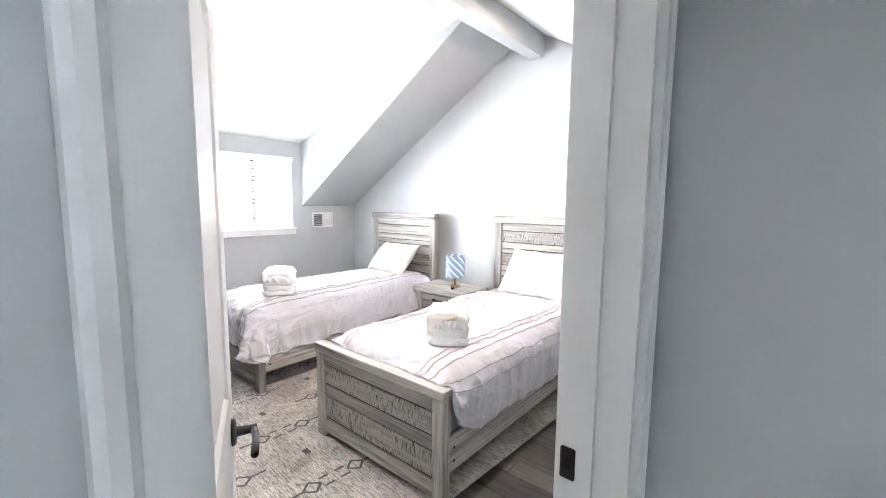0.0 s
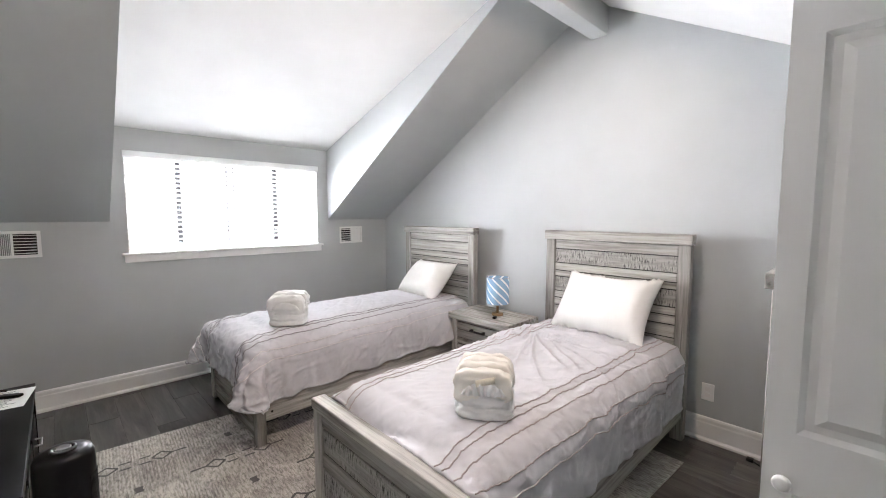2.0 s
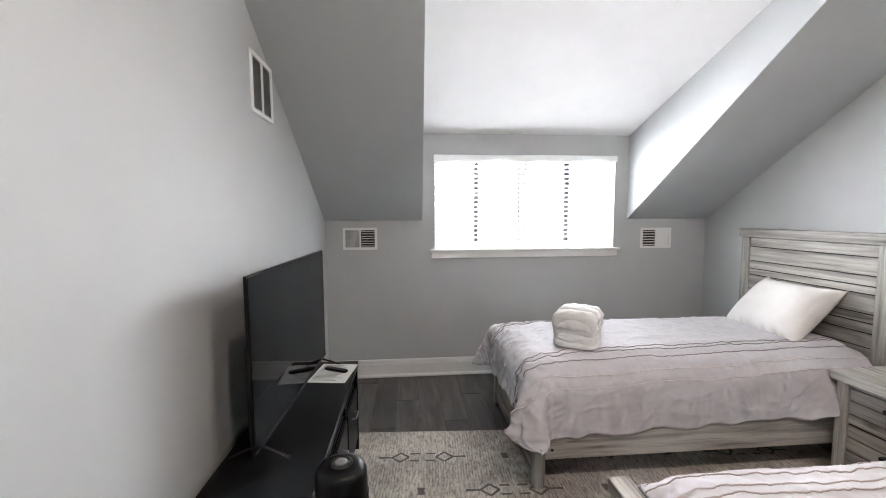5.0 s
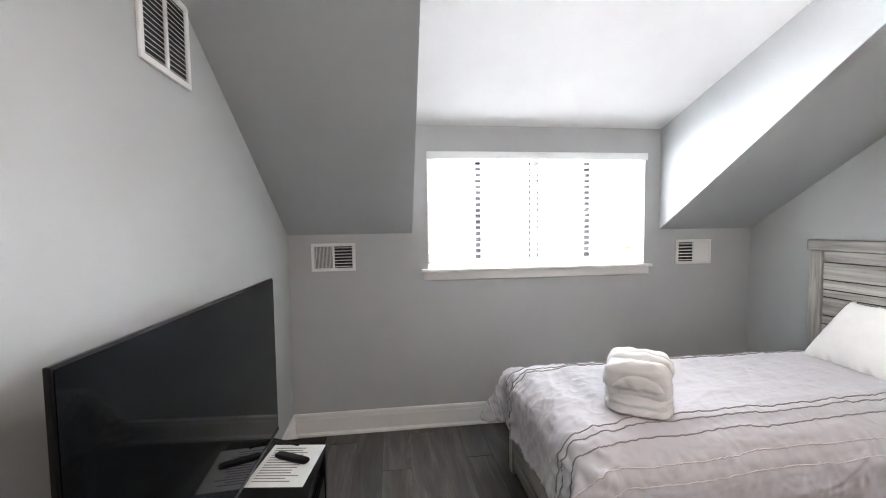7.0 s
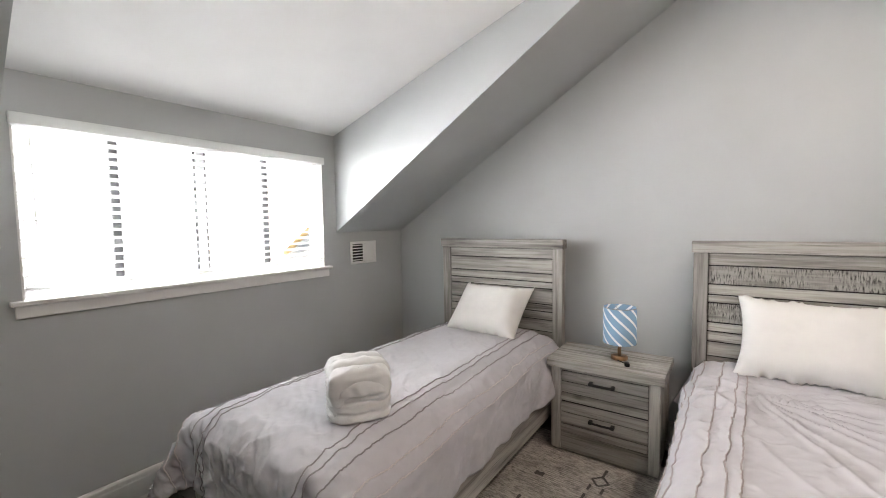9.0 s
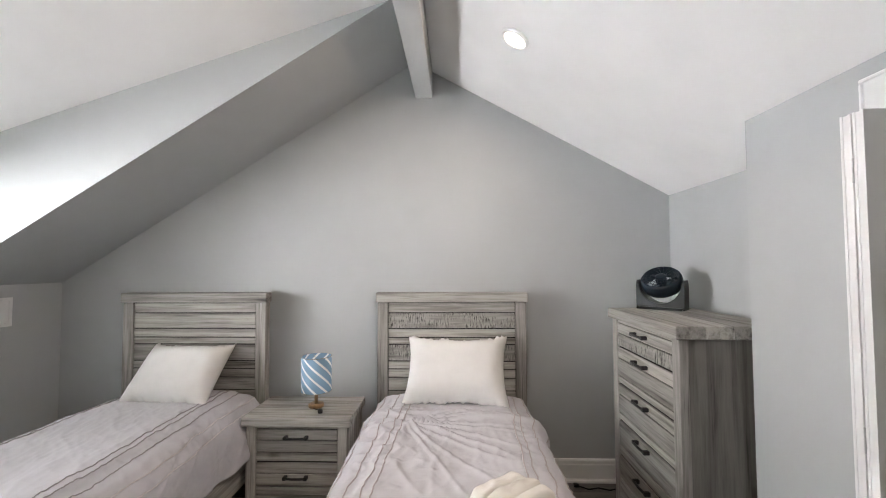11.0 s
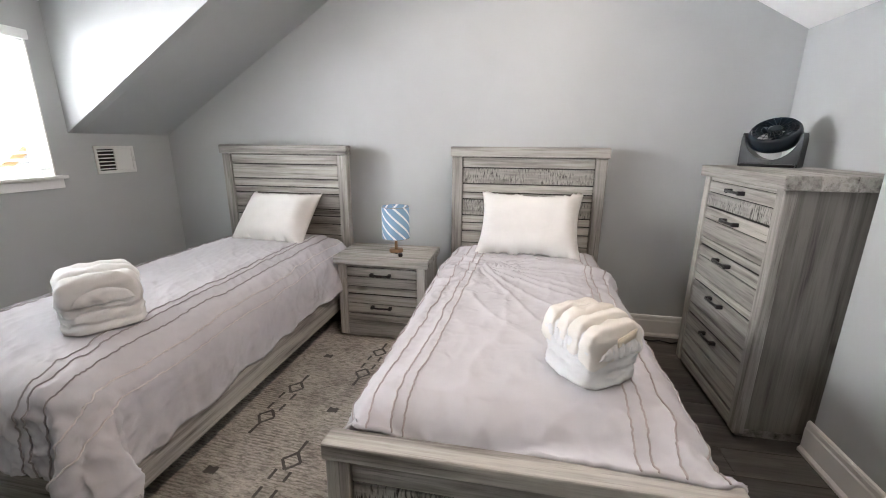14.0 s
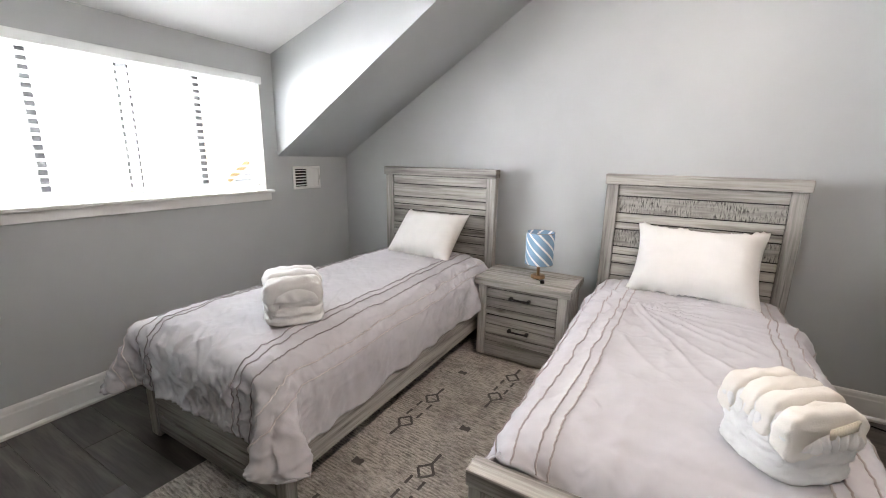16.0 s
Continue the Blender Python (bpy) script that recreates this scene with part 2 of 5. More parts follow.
WY0, WY1, WZ0, WZ1 = 0.962, 2.668, 1.165, 2.03
bm = bmesh.new()
box(bm, X_WIN - T, X_WIN, Y_S, WY0, 0, KNEE)
box(bm, X_WIN - T, X_WIN, WY1, Y_N, 0, KNEE)
box(bm, X_WIN - T, X_WIN, WY0, WY1, 0, WZ0)
box(bm, X_WIN - T, X_WIN, D0 - 0.06, WY0, KNEE, 2.30)
box(bm, X_WIN - T, X_WIN, WY1, D1 + 0.06, KNEE, 2.30)
box(bm, X_WIN - T, X_WIN, WY0, WY1, WZ1, 2.30)
setting("wall_west", bm, WALL, "grey painted knee wall with a wide dormer window", "wall")

E0, E1 = X_EAST, X_HALL
DOOR0, DOOR1, DOORH = 0.038, 0.79, 2.03
CL0, CL1, CLH = 1.05, 1.80, 2.06
bm = bmesh.new()
ztop = slope_right(E0) + 0.1
box(bm, E0, E1, -1.6, DOOR0, 0, ztop)
box(bm, E0, E1, DOOR0, DOOR1, DOORH, ztop)
box(bm, E0, E1, DOOR1, CL0, 0, ztop)
box(bm, E0, E1, CL0, CL1, CLH, ztop)
box(bm, E0, E1, CL1, Y_NOOK, 0, ztop)
setting("wall_east", bm, WALL, "pale grey painted wall with the doorway and the closet", "wall")
bm = bmesh.new()
box(bm, E1, 0.70, Y_NOOK - 0.1, Y_NOOK, 0, 2.4)
box(bm, X_NOOK, 0.3, Y_NOOK, Y_N, 0, 2.4)
setting("wall_nook", bm, WALL, "pale grey painted walls of the dresser nook", "wall")
bm = bmesh.new()
box(bm, E1, 1.5, 0.88, 0.98, 0, 2.45)
box(bm, 0.70, 0.8, 0.98, Y_NOOK, 0, 2.45)
setting("wall_closet", bm, WALL, "grey painted closet wall beside the landing", "wall")
bm = bmesh.new()
box(bm, 1.3, 1.4, -1.6, 0.88, 0, 2.45)
box(bm, E0, 1.4, -1.7, -1.6, 0, 2.45)
setting("wall_landing", bm, WALL, "grey painted landing walls", "wall")

# ceilings
def slab(bm, f, x0, x1, y0, y1, th=0.12):
    return prism(bm, [(x0, f(x0)), (x1, f(x1)), (x1, f(x1) + th), (x0, f(x0) + th)], "y", y0, y1)


cheek = [(X_WIN - 0.001, KNEE), (-1.80, slope_left(-1.80)), (-1.80, dormer(-1.80) + 0.1), (X_WIN - 0.001, 2.34)]
for name, f in (("ceiling_slope_south", lambda b: slab(b, slope_left, X_WIN - T, RIDGE, Y_S, D0 - 0.08)), ("ceiling_slope_north", lambda b: slab(b, slope_left, X_WIN - T, RIDGE, D1 + 0.08, Y_N))):
    setting(name, f(bmesh.new()), WALL, "pale grey sloped attic ceiling beside the dormer", "ceiling")
bm = prism(bmesh.new(), cheek, "y", D0 - 0.08, D0)
for v in bm.verts:
    # the cheek runs slightly out of square
    v.co.y -= 0.022 * (v.co.x - X_WIN)
    v.co.z += 0.004 if v.co.x > -3 else 0.0
setting("wall_dormer_cheek_south", bm, WALL, "pale grey triangular dormer cheek wall", "wall")
setting("wall_dormer_cheek_north", prism(bmesh.new(), cheek, "y", D1, D1 + 0.08), WALL, "pale grey triangular dormer cheek wall", "wall")
bm = bmesh.new()
slab(bm, dormer, X_WIN - T, RIDGE, D0 - 0.07, D1)
setting("ceiling_dormer", bm, WHITE, "white sloped dormer ceiling", "ceiling")
bm = bmesh.new()
slab(bm, slope_right, RIDGE, 0.75, Y_S, Y_N)
setting("ceiling_right", bm, WHITE, "white sloped ceiling with recessed lights", "ceiling")
setting("ceiling_landing", boxed(E1, 1.4, -1.7, 0.88, 2.45, 2.55), WHITE, "white landing ceiling", "ceiling")
setting("ceiling_beam", boxed(-1.763, -1.633, Y_S, Y_N, 2.843, 3.16, bevel=0.006, segs=2), WALL, "grey painted ridge beam", "beam")

# ---------- floor ----------
def floor_boards():
    m, t, b = material("dark_grey_plank", 0.36)
    v = coords(t, (1.2, 9.0, 9.0))
    broad = noise_of(t, v, 1.4, 5.0, 0.6, 0.8)
    fine = noise_of(t, coords(t, (4.0, 70.0, 70.0)), 1.5, 4.0)
    info = t.nodes.new("ShaderNodeObjectInfo")
    tone = ramp(t, info.outputs["Random"], [(0.0, (0.6, 0.6, 0.6)), (0.7, (1.0, 0.98, 0.96)), (1.0, (1.35, 1.31, 1.27))])
    base = ramp(t, broad, [(0.25, (0.032, 0.029, 0.027)), (0.5, (0.080, 0.073, 0.068)), (0.75, (0.15, 0.137, 0.126))])
    lines = ramp(t, fine, [(0.3, (0.5, 0.5, 0.5)), (0.5, (1, 1, 1))])
    col = mixed(t, mixed(t, base, lines, 0.6, "MULTIPLY"), tone, 1.0, "MULTIPLY")
    t.links.new(col, b.inputs["Base Color"])
    bump(t, b, fine, 0.15, 0.001)
    return m


PLANK = floor_boards()
GAP = plain("dark_joint", (0.012, 0.011, 0.010), 0.9)
slab_bm = bmesh.new()
box(slab_bm, X_WIN - T, 0.9, Y_S - T, Y_N + T, -0.12, -0.004)
box(slab_bm, 0.9, 1.4, Y_S - T, 0.98, -0.12, -0.004)
box(slab_bm, X_EAST, 1.4, -1.7, Y_S - T, -0.12, -0.004)
floor = setting("floor", slab_bm, GAP, "dark grey wood-look plank floor", "floor")

def skirting(bm, line, n, h=0.165):
    """A skirting board with a moulded top and a shoe, along one straight wall. n: way into the room."""
    (x0, y0), (x1, y1) = line
    prof = [(0, 0.0), (0.026, 0.0), (0.026, 0.014), (0.018, 0.026), (0.016, 0.028), (0.016, h - 0.042), (0.013, h - 0.034), (0.013, h - 0.014), (0.009, h - 0.004), (0.0, h)]
    lo = [bm.verts.new((x0 + n[0] * d, y0 + n[1] * d, z)) for d, z in prof]
    hi = [bm.verts.new((x1 + n[0] * d, y1 + n[1] * d, z)) for d, z in prof]
    for k in range(len(prof)):
        j = (k + 1) % len(prof)
        bm.faces.new((lo[k], hi[k], hi[j], lo[j]))
    bm.faces.new(lo[::-1])
    bm.faces.new(hi)


for name, line, n in (
    ("baseboard_west", ((X_WIN, Y_S), (X_WIN, Y_N)), (1, 0)),
    ("baseboard_north", ((X_WIN + 0.027, Y_N), (X_NOOK, Y_N)), (0, -1)),
    ("baseboard_south", ((X_WIN + 0.027, Y_S), (X_EAST, Y_S)), (0, 1)),
    ("baseboard_closet_side", ((X_EAST, CL1 + 0.087), (X_EAST, Y_NOOK + 0.026)), (-1, 0)),
    ("baseboard_nook_return", ((X_EAST, Y_NOOK), (X_NOOK, Y_NOOK)), (0, 1)),
):
    bm = bmesh.new()
    skirting(bm, line, n)
    setting(name, bm, TRIM, "tall white moulded baseboard with shoe moulding", "baseboard")

# ---------- window ----------
def make_window():
    w = tagged(new("window_1"), "wide white sliding window with blinds drawn down", "window", "", "structure")
    dark = plain("window_frame_grey", (0.03, 0.03, 0.032), 0.5)
    SILVER = plain("window_stile_grey", (0.30, 0.30, 0.31), 0.5)
    fx0, fx1 = X_WIN - 0.13, X_WIN - 0.085
    rim = bmesh.new()
    box(rim, fx0, fx1, WY0, WY1, WZ0, WZ0 + 0.045)
    box(rim, fx0, fx1, WY0, WY1, WZ1 - 0.045, WZ1)
    box(rim, fx0, fx1, WY0, WY0 + 0.04, WZ0 + 0.045, WZ1 - 0.045)
    box(rim, fx0, fx1, WY1 - 0.04, WY1, WZ0 + 0.045, WZ1 - 0.045)
    part("window_frame", rim, TRIM, w)
    for y, half, mat in ((1.36, 0.022, dark), (1.80, 0.026, SILVER), (2.235, 0.025, dark)):
        mu = part("mullion", boxed(fx0 + 0.004, fx1 - 0.004, y - half, y + half, WZ0 + 0.046, WZ1 - 0.046, bevel=0.004), mat, w, "dark grey mullion" if mat is dark else "pale meeting stile")
        if mat is SILVER:
            for s in (-1, 1):
                a, b = sorted((y + s * (half + 0.0005), y + s * (half + 0.012)))
                part("weather_seal", boxed(fx0 + 0.01, fx1 - 0.01, a, b, WZ0 + 0.046, WZ1 - 0.046), dark, mu, "dark seal")
    glass, t, b = material("pane_glass", 0.0)
    b.inputs["Transmission Weight"].default_value, b.inputs["IOR"].default_value = 1.0, 1.45
    edges = [WY0 + 0.041, 1.338, 1.382, 1.762, 1.838, 2.210, 2.260, WY1 - 0.041]
    for a, c in zip(edges[::2], edges[1::2]):
        p = part("pane", boxed(fx0 + 0.018, fx0 + 0.022, a, c, WZ0 + 0.046, WZ1 - 0.046), glass, w)
        p.visible_shadow = False
    lining = bmesh.new()
    box(lining, X_WIN - 0.084, X_WIN + 0.001, WY0 - 0.001, WY0 + 0.008, WZ0 + 0.02, WZ1 - 0.008)
    box(lining, X_WIN - 0.084, X_WIN + 0.001, WY1 - 0.008, WY1 + 0.001, WZ0 + 0.02, WZ1 - 0.008)
    box(lining, X_WIN - 0.084, X_WIN + 0.001, WY0 - 0.001, WY1 + 0.001, WZ1 - 0.0075, WZ1 + 0.001)
    part("reveal", lining, TRIM, w)
    part("window_sill", boxed(X_WIN - 0.084, X_WIN + 0.045, WY0 - 0.045, WY1 + 0.045, WZ0 - 0.002, WZ0 + 0.019, bevel=0.005, segs=2), TRIM, w)
    part("apron", boxed(X_WIN + 0.001, X_WIN + 0.018, WY0 - 0.03, WY1 + 0.03, WZ0 - 0.062, WZ0 - 0.003, bevel=0.003), TRIM, w)


make_window()


def make_blind():
    slat_mat, t, b = material("blind_white", 0.5)
    b.inputs["Base Color"].default_value = (0.82, 0.82, 0.82, 1)
    bump(t, b, noise_of(t, coords(t, (80, 2, 80)), 2.0), 0.05, 0.001)
    through_light = node(t, "ShaderNodeBsdfTranslucent", Color=(0.82, 0.83, 0.82, 1))
    blend = node(t, "ShaderNodeMixShader", Fac=0.5)
    t.links.new(b.outputs[0], blend.inputs[1])
    t.links.new(through_light.outputs[0], blend.inputs[2])
    t.links.new(blend.outputs[0], t.nodes["Material Output"].inputs["Surface"])
    bl = thing("window_blind", "white horizontal slat blind lowered with open slats", "blind", pose(X_WIN - 0.035, (WY0 + WY1) / 2, 0))
    hw = (WY1 - WY0) / 2 - 0.012
    part("valance", boxed(0.037, 0.062, -hw - 0.018, hw + 0.018, WZ1 - 0.046, WZ1 + 0.008, bevel=0.005, segs=2), slat_mat, bl)
    part("headrail", boxed(-0.028, 0.030, -hw, hw, WZ1 - 0.055, WZ1 - 0.010), slat_mat, bl)
    part("bottom_rail", boxed(-0.027, 0.025, -hw, hw, WZ0 + 0.055, WZ0 + 0.072, bevel=0.004), slat_mat, bl)
    me = None
    n = 17
    z0, z1 = WZ0 + 0.085, WZ1 - 0.085
    for k in range(n):
        z = z0 + (z1 - z0) * k / (n - 1)
        if me is None:
            bm = bmesh.new()
            prof = [(-0.025, -0.003), (0.0, 0.0005), (0.025, -0.003), (0.025, -0.0095), (0.0, -0.004), (-0.025, -0.0085)]
            prism(bm, prof, "y", -hw, hw)
            bmesh.ops.rotate(bm, verts=bm.verts[:], cent=(0, 0, 0), matrix=Matrix.Rotation(radians(-10), 3, "Y"))
            first = part("slat", bm, slat_mat, bl)
            me = first.data
            first.location.z = z
        else:
            s = new("slat", me)
            s.parent, s.location = bl, (0, 0, z)
    for y in (-0.80, -0.42, 0.02, 0.45, 0.80):
        bm = bmesh.new()
        tube(bm, [(0.027, y, WZ0 + 0.06), (0.027, y, WZ1 - 0.07)], 0.0012, 5)
        tube(bm, [(-0.028, y, WZ0 + 0.06), (-0.028, y, WZ1 - 0.07)], 0.0012, 5)
        part("ladder_cord", bm, slat_mat, bl)
    bm = bmesh.new()
    tube(bm, [(0.034, -hw + 0.05, WZ1 - 0.07), (0.036, -hw + 0.052, WZ1 - 0.55)], 0.004, 6)
    part("tilt_wand", bm, slat_mat, bl)


make_blind()

# outdoors: bright overcast sky, a neighbouring gable
def glow(name, colour, strength):
    m = bpy.data.materials.new(name)
    m.use_nodes = True
    t = m.node_tree
    e = node(t, "ShaderNodeEmission", Strength=strength)
    tc = t.nodes.new("ShaderNodeTexCoord")
    n = noise_of(t, tc.outputs["Object"], 0.12, 3.0)
    t.links.new(ramp(t, n, [(0.3, tuple(c * 0.92 for c in colour)), (0.7, colour)]), e.inputs["Color"])
    t.links.new(e.outputs[0], t.nodes["Material Output"].inputs["Surface"])
    return m


bm = bmesh.new()
vs = [bm.verts.new(p) for p in ((-16, -9, -12), (-16, 13, -12), (-16, 13, 16), (-16, -9, 16))]
bm.faces.new(vs)
setting("backdrop_sky", bm, glow("overcast_sky", (0.93, 0.97, 1.0), SKY_GLOW), "bright white overcast sky", "sky")
SIDING = paint("neighbour_siding", (0.84, 0.84, 0.82), 0.7)
TAN = plain("tan_rake_board", (0.62, 0.42, 0.20), 0.6)
house = thing("neighbour_house", "pale house gable with a tan rake board outdoors", "house", pose(-8.12, 7.0, -3.0))
part("wall", prism(bmesh.new(), [(-2.2, 0), (2.2, 0), (2.2, 4.10), (0, 5.86), (-2.2, 4.10)], "x", -3, 0), SIDING, house)
bm = bmesh.new()
prism(bm, [(-2.4, 3.95), (0, 5.87), (2.4, 3.95), (2.4, 4.08), (0, 6.0), (-2.4, 4.08)], "x", -3.1, 0.12)
part("rake_board", bm, TAN, house)

# ---------- doors and casings ----------
def casing(bm, x, y0, y1, z1, side, w=0.065, th=0.016):
    """Flat casing with a raised outer bead round an opening in a wall across x."""
    a, b = (x, x + th * side) if side > 0 else (x + th * side, x)
    c, d = (x, x + (th + 0.006) * side) if side > 0 else (x + (th + 0.006) * side, x)
    for ya, yb, za, zb in ((y0 - w + 0.014, y0 - 0.004, 0, z1 + 0.004), (y1 + 0.004, y1 + w - 0.014, 0, z1 + 0.004), (y0 - w + 0.014, y1 + w - 0.014, z1 + 0.004, z1 + w - 0.014)):
        box(bm, a, b, ya, yb, za, zb)
    for ya, yb, za, zb in ((y0 - w, y0 - w + 0.014, 0, z1 + w - 0.014), (y1 + w - 0.014, y1 + w, 0, z1 + w - 0.014), (y0 - w, y1 + w, z1 + w - 0.014, z1 + w)):
        box(bm, c, d, ya, yb, za, zb, bevel=0.004)


def lining(bm, y0, y1, z1, th=0.018):
    box(bm, E0 - 0.002, E1 + 0.002, y0, y0 + th, 0, z1 - th)
    box(bm, E0 - 0.002, E1 + 0.002, y1 - th, y1, 0, z1 - th)
    box(bm, E0 - 0.002, E1 + 0.002, y0, y1, z1 - th, z1)


bm = bmesh.new()
lining(bm, DOOR0, DOOR1, DOORH)
casing(bm, E0, DOOR0, DOOR1, DOORH, -1, 0.062)
casing(bm, E1, DOOR0 + 0.014, DOOR1, DOORH, 1, 0.040)
box(bm, E0 + 0.045, E0 + 0.075, DOOR1 - 0.030, DOOR1 - 0.018, 0, DOORH - 0.03)
box(bm, E0 + 0.045, E0 + 0.075, DOOR0 + 0.018, DOOR0 + 0.030, 0, DOORH - 0.03)
setting("trim_door", bm, TRIM, "white painted door frame and casing", "door frame")
strike = thing("strike_plate", "black strike plate let into the white door jamb", "strike plate", pose(E0 + 0.022, DOOR1 - 0.018, 0.955))
bm = bmesh.new()
box(bm, -0.016, 0.016, -0.003, 0.0005, -0.035, 0.035, bevel=0.003)
part("plate", bm, BLACK_METAL, strike)
# near-black patch on the plate in place of the hole's shade
part("latch_hole", boxed(-0.008, 0.008, -0.0045, -0.0031, -0.012, 0.012), GAP, strike)

bm = bmesh.new()
lining(bm, CL0, CL1, CLH)
casing(bm, E0, CL0, CL1, CLH + 0.02, -1, 0.085)
setting("trim_closet", bm, TRIM, "white painted closet frame and casing", "door frame")


def panel_leaf(bm, w, h, th, stile, rails):
    """A moulded panel door leaf: local x along its width from 0, y its thickness about 0. rails: (z0, z1) of the panels."""
    core = th / 2 - 0.008
    box(bm, 0.002, w - 0.002, -core, core, 0.002, h - 0.002)
    zs = [0] + [z for pair in rails for z in pair] + [h]
    for s in (-1, 1):
        y0, y1 = (core, th / 2) if s > 0 else (-th / 2, -core)
        box(bm, 0, stile, y0, y1, 0, h, bevel=0.0)
        box(bm, w - stile, w, y0, y1, 0, h)
        for za, zb in zip(zs[::2], zs[1::2]):
            box(bm, stile, w - stile, y0, y1, za, zb)
        for za, zb in rails:
            m = 0.028
            yo = s * (th / 2 - 0.002)
            yi = s * core
            o = [(stile + m + 0.02, za + m + 0.02), (w - stile - m - 0.02, za + m + 0.02), (w - stile - m - 0.02, zb - m - 0.02), (stile + m + 0.02, zb - m - 0.02)]
            i = [(stile + m, za + m), (w - stile - m, za + m), (w - stile - m, zb - m), (stile + m, zb - m)]
            ov = [bm.verts.new((x, yo, z)) for x, z in o]
            iv = [bm.verts.new((x, yi, z)) for x, z in i]
            bm.faces.new(ov)
            for k in range(4):
                bm.faces.new((iv[k], iv[(k + 1) % 4], ov[(k + 1) % 4], ov[k]))
            # sloped sticking round the recess
            q = [(stile, za), (w - stile, za), (w - stile, zb), (stile, zb)]
            r = [(stile + 0.012, za + 0.012), (w - stile - 0.012, za + 0.012), (w - stile - 0.012, zb - 0.012), (stile + 0.012, zb - 0.012)]
            qv = [bm.verts.new((x, s * th / 2, z)) for x, z in q]
            rv = [bm.verts.new((x, yi, z)) for x, z in r]
            for k in range(4):
                bm.faces.new((qv[k], qv[(k + 1) % 4], rv[(k + 1) % 4], rv[k]))
    return bm


HX, HY, LX, LY = E0 - 0.01, DOOR0 + 0.012, -0.838, 0.378
door_w = math.hypot(LX - HX, LY - HY)
door_yaw = math.degrees(math.atan2(LY - HY, LX - HX))
door = tagged(new("door_1"), "white moulded panel door standing open with a black lever", "door", "", "structure")
door.matrix_world = pose(HX, HY, 0.008, 0, 0, door_yaw)
part("leaf", panel_leaf(bmesh.new(), door_w, 2.0, 0.036, 0.105, [(0.22, 0.86), (1.04, 1.87)]), TRIM, door)
for s in (-1, 1):
    bm = bmesh.new()
    lathe(bm, [(0.031, 0.0), (0.031, 0.006), (0.027, 0.010), (0.012, 0.011), (0.010, 0.04), (0.0105, 0.055)], 24)
    tube(bm, [(0.0, 0, 0.048), (-0.03, 0, 0.052), (-0.07, 0, 0.052), (-0.115, 0, 0.050)], 0.0085, 10)
    for v in bm.verts:
        v.co = Vector((v.co.x, v.co.z * s, v.co.y))
        v.co += Vector((door_w - 0.062, s * 0.018, 0.94))
    part("door_handle", bm, BLACK_METAL, door, "black lever handle", True)
part("latch_plate", boxed(door_w - 0.001, door_w + 0.0015, -0.012, 0.012, 0.90, 0.98, bevel=0.0004), BLACK_METAL, door)
for z in (0.2, 1.0, 1.78):
    bm = bmesh.new()
    lathe(bm, [(0.006, z), (0.006, z + 0.09)], 10, (-0.004, -0.022))
    part("hinge", bm, BLACK_METAL, door)

closet = tagged(new("door_2"), "white bifold closet door folded open", "door", "", "structure")
BW = 0.285
for k, y in enumerate((1.705, 1.742)):
    leaf = part("leaf", panel_leaf(bmesh.new(), BW, 1.98, 0.032, 0.056, [(0.16, 0.86), (1.0, 1.86)]), TRIM, closet)
    leaf.matrix_local = pose(-0.338, y, 0.02, 0, 0, 0.6 if k else -0.6)
bm = bmesh.new()
lathe(bm, [(0.008, 0.0), (0.009, 0.012), (0.017, 0.018), (0.018, 0.026), (0.012, 0.031)], 20)
for v in bm.verts:
    v.co = Vector((v.co.x, -v.co.z, v.co.y)) + Vector((-0.299, 1.689, 0.907))
part("knob", bm, TRIM, closet, "white round knob", True)
bm = bmesh.new()
for z in (0.25, 1.05, 1.8):
    lathe(bm, [(0.003, z), (0.003, z + 0.07)], 10, (-0.338, 1.7235))
part("hinge", bm, plain("steel", (0.6, 0.6, 0.6), 0.3, 1.0), closet)
setting("trim_closet_track", boxed(-0.085, -0.05, CL0 + 0.02, CL1 - 0.02, CLH - 0.04, CLH - 0.019), plain("grey_steel", (0.4, 0.4, 0.4), 0.4, 0.8), "grey steel bifold track", "track")
shelf = thing("closet_shelf", "white closet shelf with hanging rod inside dark closet", "shelf")
part("board", boxed(0.32, 0.70, 0.98, Y_NOOK - 0.1, 1.40, 1.42), TRIM, shelf)
part("cleat", boxed(0.68, 0.70, 0.98, Y_NOOK - 0.1, 1.31, 1.399), TRIM, shelf)
bm = bmesh.new()
tube(bm, [(0.40, 0.98, 1.33), (0.40, Y_NOOK - 0.1, 1.33)], 0.016, 12)
part("rod", bm, TRIM, shelf)

